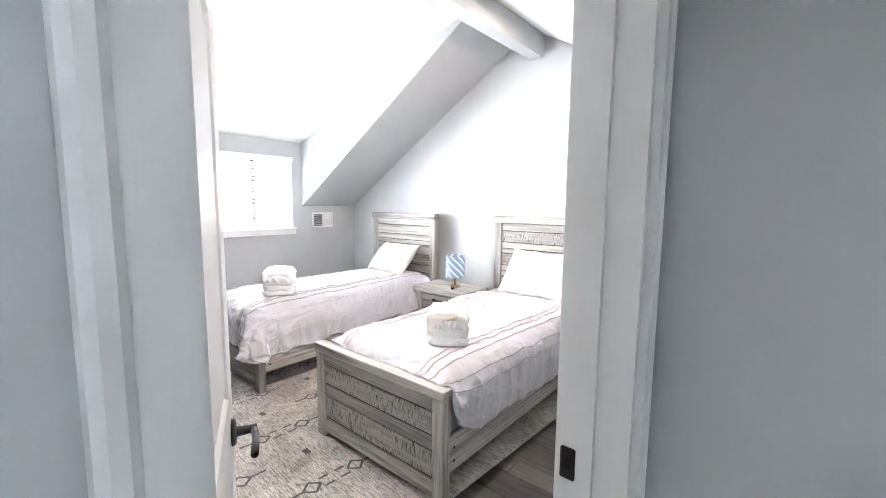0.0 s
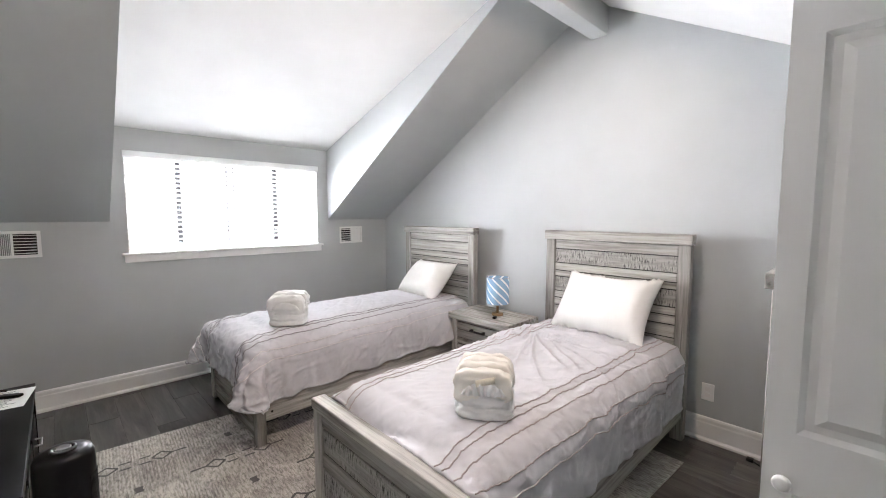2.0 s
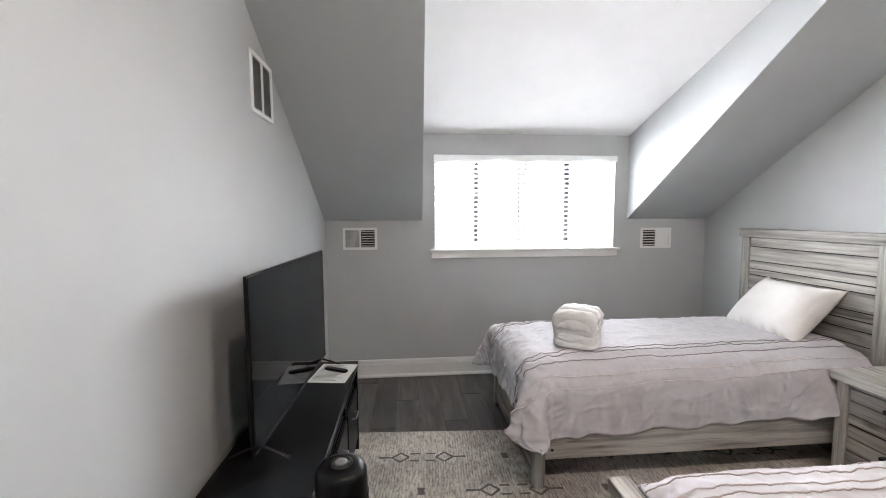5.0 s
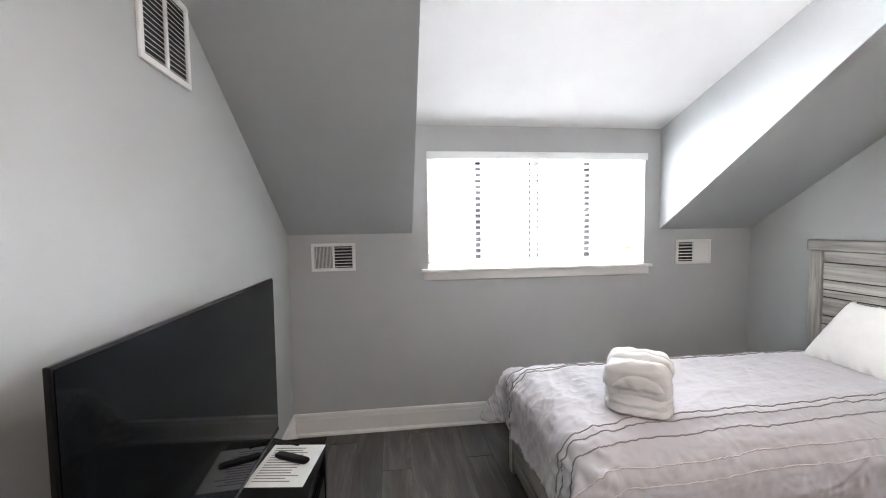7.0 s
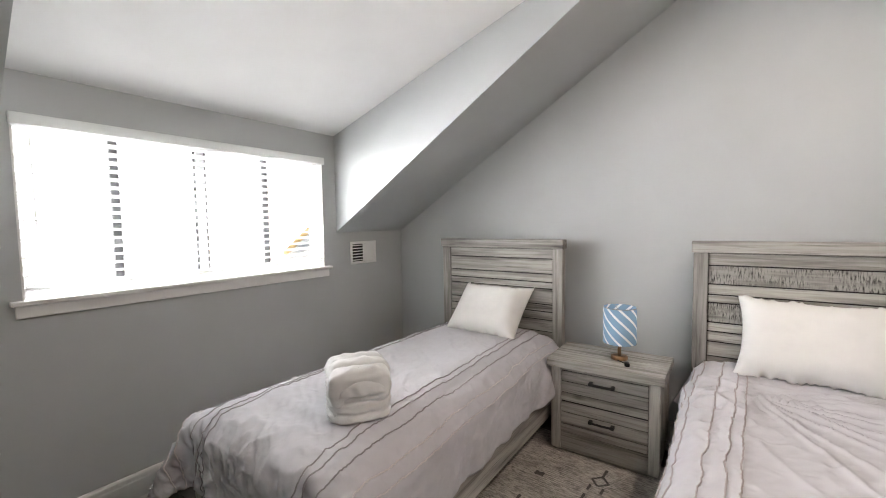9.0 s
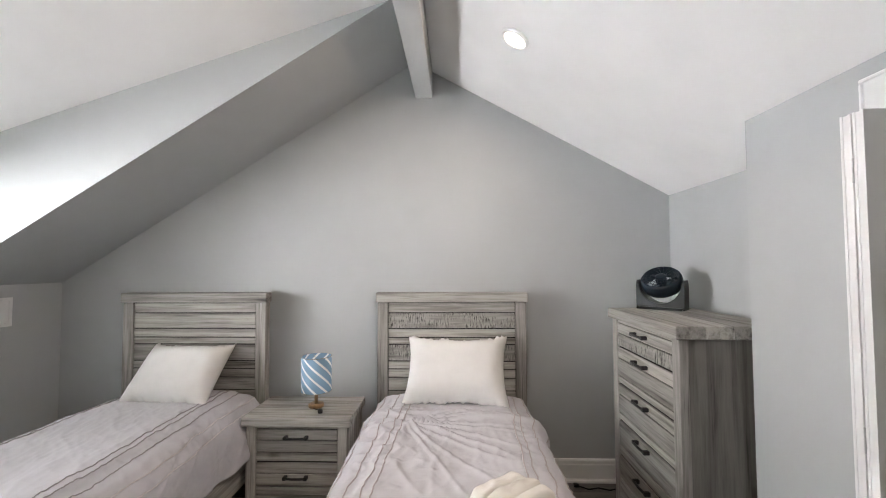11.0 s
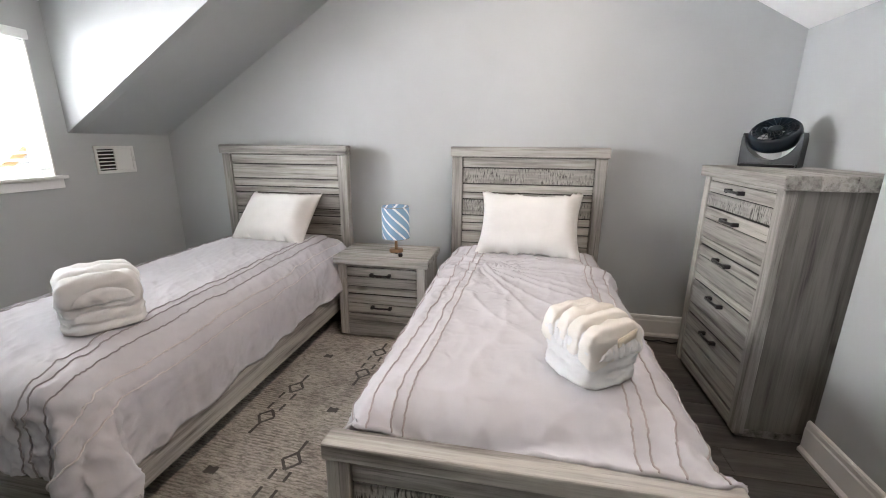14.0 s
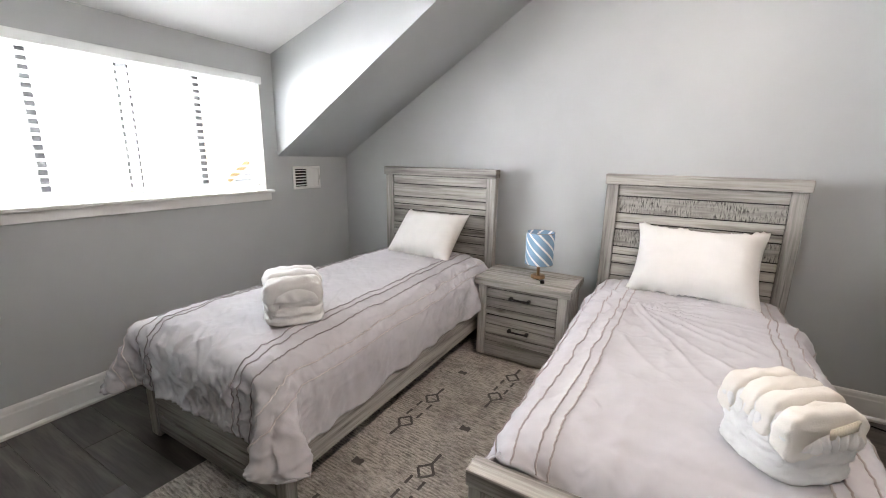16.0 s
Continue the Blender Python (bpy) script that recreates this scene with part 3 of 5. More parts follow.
# ---------- rug ----------
def rug_material():
    m, t, b = material("distressed_cream_rug", 0.95)
    v = coords(t, (1, 1, 1), False)
    bands = noise_of(t, coords(t, (9.0, 34.0, 1.0), False), 2.2, 7.0, 0.75, 0.5)
    worn = noise_of(t, v, 2.6, 7.0, 0.7, 0.6)
    speck = noise_of(t, coords(t, (45, 130, 1), False), 2.0, 3.0)
    base = ramp(t, bands, [(0.30, (0.15, 0.142, 0.132)), (0.44, (0.35, 0.326, 0.297)), (0.56, (0.58, 0.545, 0.50)), (0.8, (0.45, 0.415, 0.372))])
    wear = ramp(t, worn, [(0.36, (0.52, 0.51, 0.50)), (0.58, (1.05, 1.05, 1.05))])
    col = mixed(t, base, wear, 0.8, "MULTIPLY")
    sp = ramp(t, speck, [(0.36, (0.55, 0.54, 0.53)), (0.48, (1, 1, 1))])
    col = mixed(t, col, sp, 0.55, "MULTIPLY")
    rows = node(t, "ShaderNodeTexWave", Scale=19.0, Distortion=2.5, Detail=3.0)
    rows.inputs["Detail Scale"].default_value = 2.5
    rows.bands_direction = "Y"
    t.links.new(v, rows.inputs["Vector"])
    patches = ramp(t, noise_of(t, v, 3.4, 4.0, 0.6, 0.4), [(0.46, (0, 0, 0)), (0.58, (1, 1, 1))])
    ribs = ramp(t, rows.outputs["Fac"], [(0.15, (0.42, 0.41, 0.40)), (0.45, (1, 1, 1))])
    col = mixed(t, col, mixed(t, (1, 1, 1, 1), ribs, patches), 0.5, "MULTIPLY")
    t.links.new(col, b.inputs["Base Color"])
    bump(t, b, rows.outputs["Fac"], 0.5, 0.003)
    return m


rug = thing("area_rug", "cream and grey distressed rug with dark diamond pattern on the floor", "rug", pose(-2.198, 1.755, 0, 0, 0, -3.4))
RW, RH = 1.22, 1.525
part("woven_body", boxed(-RW, RW, -RH, RH, 0.0, 0.009, bevel=0.004, segs=2), rug_material(), rug)
MOTIF = cloth("charcoal_pile", (0.085, 0.08, 0.075), 0.95, 400.0, 0.5, 0.35)


def stroke(bm, x0, y0, x1, y1, w):
    """A worn dark line in the pile, broken into short uneven steps."""
    p, q = Vector((x0, y0)), Vector((x1, y1))
    steps = max(2, int((q - p).length / 0.009))
    d = (q - p).normalized()
    n = Vector((-d.y, d.x))
    last = None
    for k in range(steps + 1):
        c = p.lerp(q, k / steps)
        a = w / 2 * random.uniform(0.7, 1.15)
        b = w / 2 * random.uniform(0.7, 1.15)
        pair = (bm.verts.new((*(c + n * a), 0.0103)), bm.verts.new((*(c - n * b), 0.0103)))
        if last:
            bm.faces.new((last[0], last[1], pair[1], pair[0]))
        last = pair


def motif_mesh(name, lines, w):
    bm = bmesh.new()
    for line in lines:
        stroke(bm, *line, w)
    bmesh.ops.remove_doubles(bm, verts=bm.verts[:], dist=0.004)
    me = bpy.data.meshes.new(name)
    bmesh.ops.recalc_face_normals(bm, faces=bm.faces[:])
    bm.to_mesh(me)
    bm.free()
    me.materials.append(MOTIF)
    return me


A = 0.047
RING = [(A, 0), (0, A * 1.1), (-A, 0), (0, -A * 1.1)]
DIAMOND = motif_mesh("diamond", [(*p, *r) for p, r in zip(RING, RING[1:] + RING[:1])], 0.015)
TAIL = motif_mesh("tail", [(0, 0, 0, 0.085)], 0.016)
DASH = motif_mesh("dash", [(0, -0.029, 0, 0.029)], 0.014)
DOT = motif_mesh("dot", [(-0.028, 0.0, 0.028, 0.0)], 0.042)


def lay(name, me, x, y, turn=0.0):
    mo = new(name, me)
    mo.parent, mo.matrix_local = rug, pose(x, y, 0, 0, 0, turn)


for col in range(-3, 5):
    x = -0.292 + 0.312 * col
    for row in range(-5, 6):
        y = -0.005 + 0.5075 * row
        if (row + col) % 2:
            if abs(y) < RH - 0.06 and abs(x) < RW - 0.05:
                lay("dot", DOT, x, y)
        elif abs(y) < RH - 0.29 and abs(x) < RW - 0.05:
            for s in (-1, 1):
                lay("diamond", DIAMOND, x, y + s * 0.134)
                lay("tail", TAIL, x, y + s * (0.134 + A * 1.02), 0 if s > 0 else 180)
                for sx in (-0.036, 0.036):
                    lay("dash", DASH, x + sx, y + s * 0.049)

# ---------- beds ----------
BED_W, BED_L = 1.07, 2.12
# near-black backing colour makes the gaps between boards read dark
GAP_BACKING = plain("dark_board_gap", (0.022, 0.02, 0.019), 0.85)
PLANKS = [(1.298, 1.226, 0), (1.223, 1.114, 1), (1.111, 1.052, 0), (1.048, 1.003, 0), (0.999, 0.885, 1), (0.881, 0.830, 0), (0.826, 0.768, 0), (0.764, 0.680, 1), (0.677, 0.60, 0), (0.597, 0.50, 0)]


def make_bed(m, label, sawn_boards):
    """A twin panel bed: local origin on the floor at the middle of its foot, head towards +y."""
    bed = thing("twin_bed", label, "bed", m, "twin beds side by side")
    h = BED_W / 2
    yb = BED_L
    head = part("headboard", boxed(-h + 0.075, h - 0.075, yb - 0.045, yb - 0.012, 0.35, 1.30), GAP_BACKING, bed)
    part("cap", boxed(-h, h, yb - 0.085, yb, 1.300, 1.368, bevel=0.006, segs=2), WOOD[0], head)
    for s in (-1, 1):
        x0, x1 = sorted((s * (h - 0.010), s * (h - 0.085)))
        part("post", boxed(x0, x1, yb - 0.070, yb - 0.004, 0.0, 1.2995, bevel=0.004), WOOD[2], head)
    for za, zb, rough in PLANKS:
        rough = rough if za > 0.8 and sawn_boards else 0
        d = 0.0 if not rough else 0.004
        part("plank", boxed(-h + 0.088, h - 0.088, yb - 0.060 + d, yb - 0.0455, zb + 0.002, za - 0.002, bevel=0.003), SAWN[0] if rough else WOOD[0], head)
    foot = part("footboard", boxed(-h + 0.07, h - 0.07, 0.022, 0.040, 0.04, 0.55), GAP_BACKING, bed)
    part("cap", boxed(-h, h, -0.006, 0.066, 0.552, 0.605, bevel=0.006, segs=2), WOOD[0], foot)
    for s in (-1, 1):
        x0, x1 = sorted((s * (h - 0.008), s * (h - 0.078)))
        part("post", boxed(x0, x1, 0.0, 0.058, 0.0, 0.5515, bevel=0.004), WOOD[2], foot)
    for za, zb, rough in ((0.550, 0.479, 0), (0.474, 0.353, 1), (0.348, 0.276, 0), (0.271, 0.131, 1), (0.126, 0.032, 0)):
        rough = rough if sawn_boards else 0
        part("plank", boxed(-h + 0.081, h - 0.081, 0.008 + 0.004 * rough, 0.0215, zb + 0.0022, za - 0.0022, bevel=0.003), SAWN[0] if rough else WOOD[0], foot)
    for s in (-1, 1):
        x0, x1 = sorted((s * (h - 0.018), s * (h - 0.046)))
        rail = part("side_rail", boxed(x0, x1, 0.059, yb - 0.071, 0.155, 0.345, bevel=0.004), WOOD[1], bed)
        for zz in (0.21, 0.28):
            bm = lathe(bmesh.new(), [(0.008, 0), (0.008, 0.002)], 12)
            for v in bm.verts:
                v.co = Vector((s * (h - 0.0178 + v.co.z), 0.10 + v.co.x, zz + v.co.y))
            part("bolt", bm, BLACK_METAL, rail)
    part("slat_base", boxed(-h + 0.047, h - 0.047, 0.068, yb - 0.072, 0.26, 0.285), WOOD[0], bed)
    return bed


XL, XR, YF = -3.348, -1.495, 1.385
RUG_T = 0.011
make_bed(pose(XL, YF, RUG_T), "whitewashed grey plank twin bed under the window side slope", False)
make_bed(pose(XR, YF, RUG_T), "whitewashed grey plank twin bed with carved headboard boards", True)
for x in (XL, XR):
    mt = thing("mattress", "grey mattress on a plank bed frame", "mattress", pose(x, 0, 0), "mattresses")
    part("body", boxed(-0.480, 0.480, YF + 0.075, YF + BED_L - 0.075, 0.30, 0.585, bevel=0.045, segs=4), MATTRESS, mt, "", True)


# ---------- cloth that falls into place ----------
def pair_groups(shape, du, dv):
    """Index slices of the pairs of a grid that lie (dv, du) apart, in groups that share no point."""
    out = []
    nv, nu = shape
    if dv == 0:
        for s in range(2 * du):
            if s % (2 * du) < du:
                m = len(range(s, nu - du, 2 * du))
                a = (slice(None), slice(s, s + 2 * du * m, 2 * du))
                b = (slice(None), slice(s + du, s + du + 2 * du * m, 2 * du))
                out.append((a, b))
                m = len(range(s + du, nu - du, 2 * du))
                a = (slice(None), slice(s + du, s + du + 2 * du * m, 2 * du))
                b = (slice(None), slice(s + 2 * du, s + 2 * du + 2 * du * m, 2 * du))
                out.append((a, b))
    else:
        ua, ub = (slice(0, nu - du), slice(du, nu)) if du >= 0 else (slice(-du, nu), slice(0, nu + du))
        for s in range(dv):
            for t in (s, s + dv):
                m = len(range(t, nv - dv, 2 * dv))
                out.append(((slice(t, t + 2 * dv * m, 2 * dv), ua), (slice(t + dv, t + dv + 2 * dv * m, 2 * dv), ub)))
    return out


def springs_of(flat, stiff_bend):
    """Springs along, across and askew, with the lengths they have in the flat sheet."""
    out = []
    for du, dv, k in ((1, 0, 1.0), (0, 1, 1.0), (1, 1, 0.5), (-1, 1, 0.5), (2, 0, stiff_bend), (0, 2, stiff_bend), (5, 0, stiff_bend * 0.4), (0, 5, stiff_bend * 0.4)):
        for a, b in pair_groups(flat.shape[:2], du, dv):
            if flat[a].size:
                out.append((a, b, np.linalg.norm(flat[b] - flat[a], axis=2), 0.5 * k))
    return out


def relax(x, springs):
    for a, b, rest, k in springs:
        d = x[b] - x[a]
        now = np.sqrt((d * d).sum(axis=2)) + 1e-9
        d *= (k * (now - rest) / now)[..., None]
        x[a] += d
        x[b] -= d


def push_out(x, last, block, grip):
    """Moves points out of a rounded block (centre, half sizes, radius); grip: how much of a slide it stops."""
    c, h, r = block
    d = x - c
    q = np.abs(d) - (h - r)
    outside = np.maximum(q, 0)
    dist = np.sqrt((outside ** 2).sum(axis=2))
    inner = np.minimum(q.max(axis=2), 0)
    sdf = dist + inner - r
    hit = sdf < 0
    if not hit.any():
        return
    sgn = np.where(d < 0, -1.0, 1.0)
    qs, ds = q[hit], dist[hit]
    n = np.where(ds[:, None] > 1e-6, outside[hit] / np.maximum(ds, 1e-6)[:, None], (qs == qs.max(axis=1)[:, None]).astype(float)) * sgn[hit]
    moved = x[hit] - n * sdf[hit][:, None]
    slide = moved - last[hit]
    slide -= n * (slide * n).sum(axis=1)[:, None]
    x[hit] = moved - grip * slide


def drape(x, springs, blocks, steps, rounds, dt, grip=0.6, shove=None, floor_z=0.02):
    vel = np.zeros_like(x)
    for k in range(steps):
        last = x.copy()
        vel[..., 2] -= 9.8 * dt
        x = x + vel * dt
        if shove:
            shove(x, k)
        for j in range(rounds):
            relax(x, springs)
            if j % 3 == 2 or j == rounds - 1:
                for block in blocks:
                    push_out(x, last, block, grip if j == rounds - 1 else 0.0)
        x[..., 2] = np.maximum(x[..., 2], floor_z)
        vel = (x - last) / dt * 0.96
        speed = np.sqrt((vel * vel).sum(axis=2))[..., None]
        vel *= np.minimum(1.0, 2.5 / np.maximum(speed, 1e-6))
    return x


def finer(x):
    """Twice as many points, by a smooth curve through the old ones."""
    for axis in (0, 1):
        y = np.moveaxis(x, axis, 0)
        p = np.concatenate((2 * y[:1] - y[1:2], y, 2 * y[-1:] - y[-2:-1]))
        mid = (-p[:-3] + 9 * p[1:-2] + 9 * p[2:-1] - p[3:]) / 16
        out = np.empty((2 * len(y) - 1,) + y.shape[1:])
        out[::2], out[1::2] = y, mid
        x = np.moveaxis(out, 0, axis)
    return x


def sheet_mesh(x):
    nv, nu = x.shape[:2]
    idx = np.arange(nv * nu).reshape(nv, nu)
    faces = np.stack((idx[:-1, :-1], idx[:-1, 1:], idx[1:, 1:], idx[1:, :-1]), axis=-1).reshape(-1, 4)
    bm = bmesh.new()
    vs = [bm.verts.new(p) for p in x.reshape(-1, 3).tolist()]
    for f in faces.tolist():
        bm.faces.new([vs[k] for k in f])
    return bm


def make_duvet(xc, w, y_head, q_len, z_start, blocks, label, tucks, seed, fine_steps, gather=0.0, slack=0.02, crinkle=None, shove=None, cord=None, bend=0.5):
    """A filled cover let fall over a bed. w: half its width; q_len: its length from the head."""
    step = 0.036
    rs = np.random.RandomState(seed)
    clouds = {}

    def cloud(cells, p, q):
        """Smooth random field from -1 to 1."""
        if cells not in clouds:
            clouds[cells] = rs.uniform(-1, 1, (int(q_len * cells) + 3, int(2 * w * cells) + 3))
        g = clouds[cells]
        fu, fv = (p + w) * cells, q * cells
        iu, iv = fu.astype(int), fv.astype(int)
        tu, tv = fu - iu, fv - iv
        tu, tv = tu * tu * (3 - 2 * tu), tv * tv * (3 - 2 * tv)
        tv, iv2, iu2 = tv[:, None], iv[:, None], iu[None, :]
        return (g[iv2, iu2] * (1 - tu) + g[iv2, iu2 + 1] * tu) * (1 - tv) + (g[iv2 + 1, iu2] * (1 - tu) + g[iv2 + 1, iu2 + 1] * tu) * tv

    nu, nv = int(2 * w / step) + 1, int(q_len / step) + 1
    x = None
    for level, (steps, rounds, dt) in enumerate(((130, 10, 1 / 90), (fine_steps, 9, 1 / 140))):
        p, q = np.linspace(-w, w, nu), np.linspace(0, q_len, nv)
        wide = gather * np.clip((q[:, None] - q_len + 0.42) / 0.25, 0, 1)
        if level:
            wide = wide + slack * (0.7 + 1.0 * cloud(9, p, q))
        # the sheet, with its two foot corners rounded off
        round_r = 0.34
        pg, qg = np.meshgrid(p, q)
        cu = np.clip((np.abs(pg) - w + round_r) / round_r, 0, 1)
        cv = np.clip((qg - q_len + round_r) / round_r, 0, 1)
        pg = np.where((cu > 0) & (cv > 0), np.sign(pg) * (w - round_r + round_r * cu * np.sqrt(1 - cv * cv / 2)), pg)
        qg = np.where((cu > 0) & (cv > 0), q_len - round_r + round_r * cv * np.sqrt(1 - cu * cu / 2), qg)
        flat = np.zeros((nv, nu, 3))
        flat[..., 0] = pg * (1 + wide)
        flat[..., 1] = qg * (1 + slack * level)
        if x is None:
            x = np.zeros((nv, nu, 3))
            x[..., 0] = xc + pg
            x[..., 1] = y_head - qg
            x[..., 2] = z_start + 0.010 * cloud(9, p, q)
        else:
            x[..., 2] += 0.010 * cloud(12, p, q) + 0.008 * cloud(22, p, q)
        x = drape(x, springs_of(flat, bend if not level else bend * 0.3), blocks, steps, rounds, dt, 0.6, shove if not level else None)
        x = finer(x)
        nv, nu = x.shape[:2]
    top = x
    gu, gv = np.gradient(top, axis=1), np.gradient(top, axis=0)
    nrm = np.cross(gv, gu)
    nrm /= np.linalg.norm(nrm, axis=2)[..., None] + 1e-9
    if nrm[nv // 2, nu // 2, 2] < 0:
        nrm = -nrm
    rise = np.array([[crinkle(pp, qq) for pp in np.linspace(-w, w, nu)] for qq in np.linspace(0, q_len, nv)])
    top = top + nrm * rise[..., None]
    du = thing("duvet", label, "duvet", None, "duvets on the twin beds")
    cover = part("cover", sheet_mesh(top), DUVET, du, "", True)
    mod = cover.modifiers.new("thick", "SOLIDIFY")
    mod.thickness, mod.offset = 0.014, -1 if cover.data.polygons[(nv // 2) * (nu - 1) + nu // 2].normal.z > 0 else 1
    rng_t = random.Random(seed)
    for tk in tucks:
        fu = (tk + w) / (2 * w) * (top.shape[1] - 1)
        line = []
        for j in range(top.shape[0]):
            f = min(max(fu + rng_t.uniform(-0.22, 0.22), 0), top.shape[1] - 1.001)
            k, t = int(f), f - int(f)
            a = top[j, k] * (1 - t) + top[j, k + 1] * t
            line.append(Vector(a) + Vector(nrm[j, k]) * 0.0018)
        part("pintuck", tube(bmesh.new(), line, 0.003, 6, False, (1, 0, 0)), cord if cord else (CORD_PALE if abs(tk) > 0.45 else CORD), du, "", True)
    return du


def block(x0, x1, y0, y1, z0, z1, r):
    return (np.array(((x0 + x1) / 2, (y0 + y1) / 2, (z0 + z1) / 2)), np.array(((x1 - x0) / 2, (y1 - y0) / 2, (z1 - z0) / 2)), r)


def grab(xc, px, py, reach, pull, until):
    """Drags the cover at one spot while it settles."""
    def act(x, k):
        if k < until:
            near = np.exp(-(((x[..., 0] - xc - px) ** 2 + (x[..., 1] - py) ** 2) / reach ** 2))
            x[..., 0] += near * pull[0] / until
            x[..., 1] += near * pull[1] / until
            x[..., 2] += near * pull[2] / until
    return act


def ridge(x, y, z, k):
    return (1 - abs(noise.noise(Vector((x, y, z))))) ** k


def creases(seed, q_foot, w, crush, fan=None):
    """The finer relief of a slept-on cover: puckers at the sewn lines, crumples at the foot, creases where it was grabbed."""
    def rise(p, q):
        side = min(1.0, max(0.0, abs(p) - 0.36) * 5)
        out = 0.0
        for k, (ax, ay, amp) in enumerate(((2.4, 7.5, 0.008), (6.5, 2.6, 0.006), (15.0, 4.0, 0.0045), (5.0, 24.0, 0.004))):
            c, s = math.cos(0.5 + k * 0.9 + seed), math.sin(0.5 + k * 0.9 + seed)
            out += amp * (0.6 + 0.15 * side) * ridge((p * c - q * s) * ax + seed * 3, (p * s + q * c) * ay, k * 7.7 + seed, 7)
        for tk in TUCKS:
            near = math.exp(-((p - tk) / 0.022) ** 2)
            if near > 0.03:
                out += 0.006 * near * noise.noise(Vector((q * 34, tk * 31, seed)))
        foot = min(1.0, max(0.0, (q - q_foot) / 0.22)) * crush
        if foot > 0:
            out += foot * (0.013 * ridge(p * 7 + q * 3, q * 9 - p * 2, seed + 21, 5) + 0.012 * ridge(p * 18 - q * 8, q * 14, seed + 33, 6) - 0.005)
        # long soft folds down the hanging sides
        out += 0.006 * side * noise.noise(Vector((q * 6.5 + p * 3, p * 1.5, seed + 5)))
        if fan:
            fx, fy = p - fan[0], q - fan[1]
            rr, th = math.hypot(fx, fy), math.atan2(fy, fx)
            span = max(0.0, 1 - ((th - 0.5) / 1.2) ** 2)
            out += 0.044 * ridge(th * 6.0 + 0.8 * rr, rr * 2.0, seed + 2, 6) * span * math.exp(-rr / 0.5) * min(1.0, rr * 9)
            lump = math.exp(-((p + 0.40) / 0.13) ** 2 - ((q - fan[1] - 0.15) / 0.30) ** 2)
            out += lump * (0.004 + 0.026 * ridge(p * 13 + q * 4, q * 10 - p * 6, seed + 3, 4))
            # the bunched fold across the bed below the pillow
            out += 0.032 * math.exp(-((q - fan[1] + 0.09 - 0.05 * p) / 0.05) ** 2) * (0.6 + 0.6 * noise.noise(Vector((p * 4, 3.0, seed))))
            out += 0.008 * math.exp(-((q - fan[1] + 0.16) / 0.12) ** 2) * ridge(p * 3.5, q * 30, seed + 8, 5)
        return out
    return rise


TUCKS = [s * p for s in (-1, 1) for p in (0.30, 0.338, 0.405, 0.50, 0.56)]
Y_PILLOW = YF + BED_L - 0.10
STAND = block(-2.755, -2.135, 3.06, 4.60, -2.0, 3.0, 0.01)
KNEE_WALL = block(X_WIN - 0.4, X_WIN + 0.03, 0.0, 3.6, 0.0, 1.4, 0.01)
make_duvet(XL, 0.82, Y_PILLOW, 2.27, 0.72,
           [block(XL - 0.53, XL + 0.53, YF - 0.04, YF + BED_L, 0.20, 0.680, 0.15), block(XL - 0.46, XL + 0.46, YF + 0.12, YF + BED_L, 0.30, 0.702, 0.16),
            block(XL - 0.548, XL + 0.548, YF - 0.016, YF + 0.08, 0.0, 0.63, 0.02), STAND, KNEE_WALL],
           "pale lilac grey pintucked duvet draped over the foot of a bed", TUCKS, 3, 40, 0.02, 0.02, creases(1.7, 1.75, 0.81, 1.0))
make_duvet(XR, 0.80, Y_PILLOW, 1.965, 0.70,
           [block(XR - 0.525, XR + 0.525, YF + 0.085, YF + BED_L, 0.20, 0.668, 0.13), block(XR - 0.45, XR + 0.45, YF + 0.15, YF + BED_L, 0.30, 0.684, 0.14),
            block(XR - 0.545, XR + 0.545, YF - 0.02, YF + 0.078, 0.0, 0.622, 0.01), STAND],
           "pale lilac grey pintucked duvet tucked behind the footboard", TUCKS, 8, 40, 0.02, 0.02, creases(7.3, 1.75, 0.80, 0.35, (-0.30, 0.52)), grab(XR, -0.30, 2.90, 0.12, (0.10, 0.14, 0.03), 60), CORD_SELF)


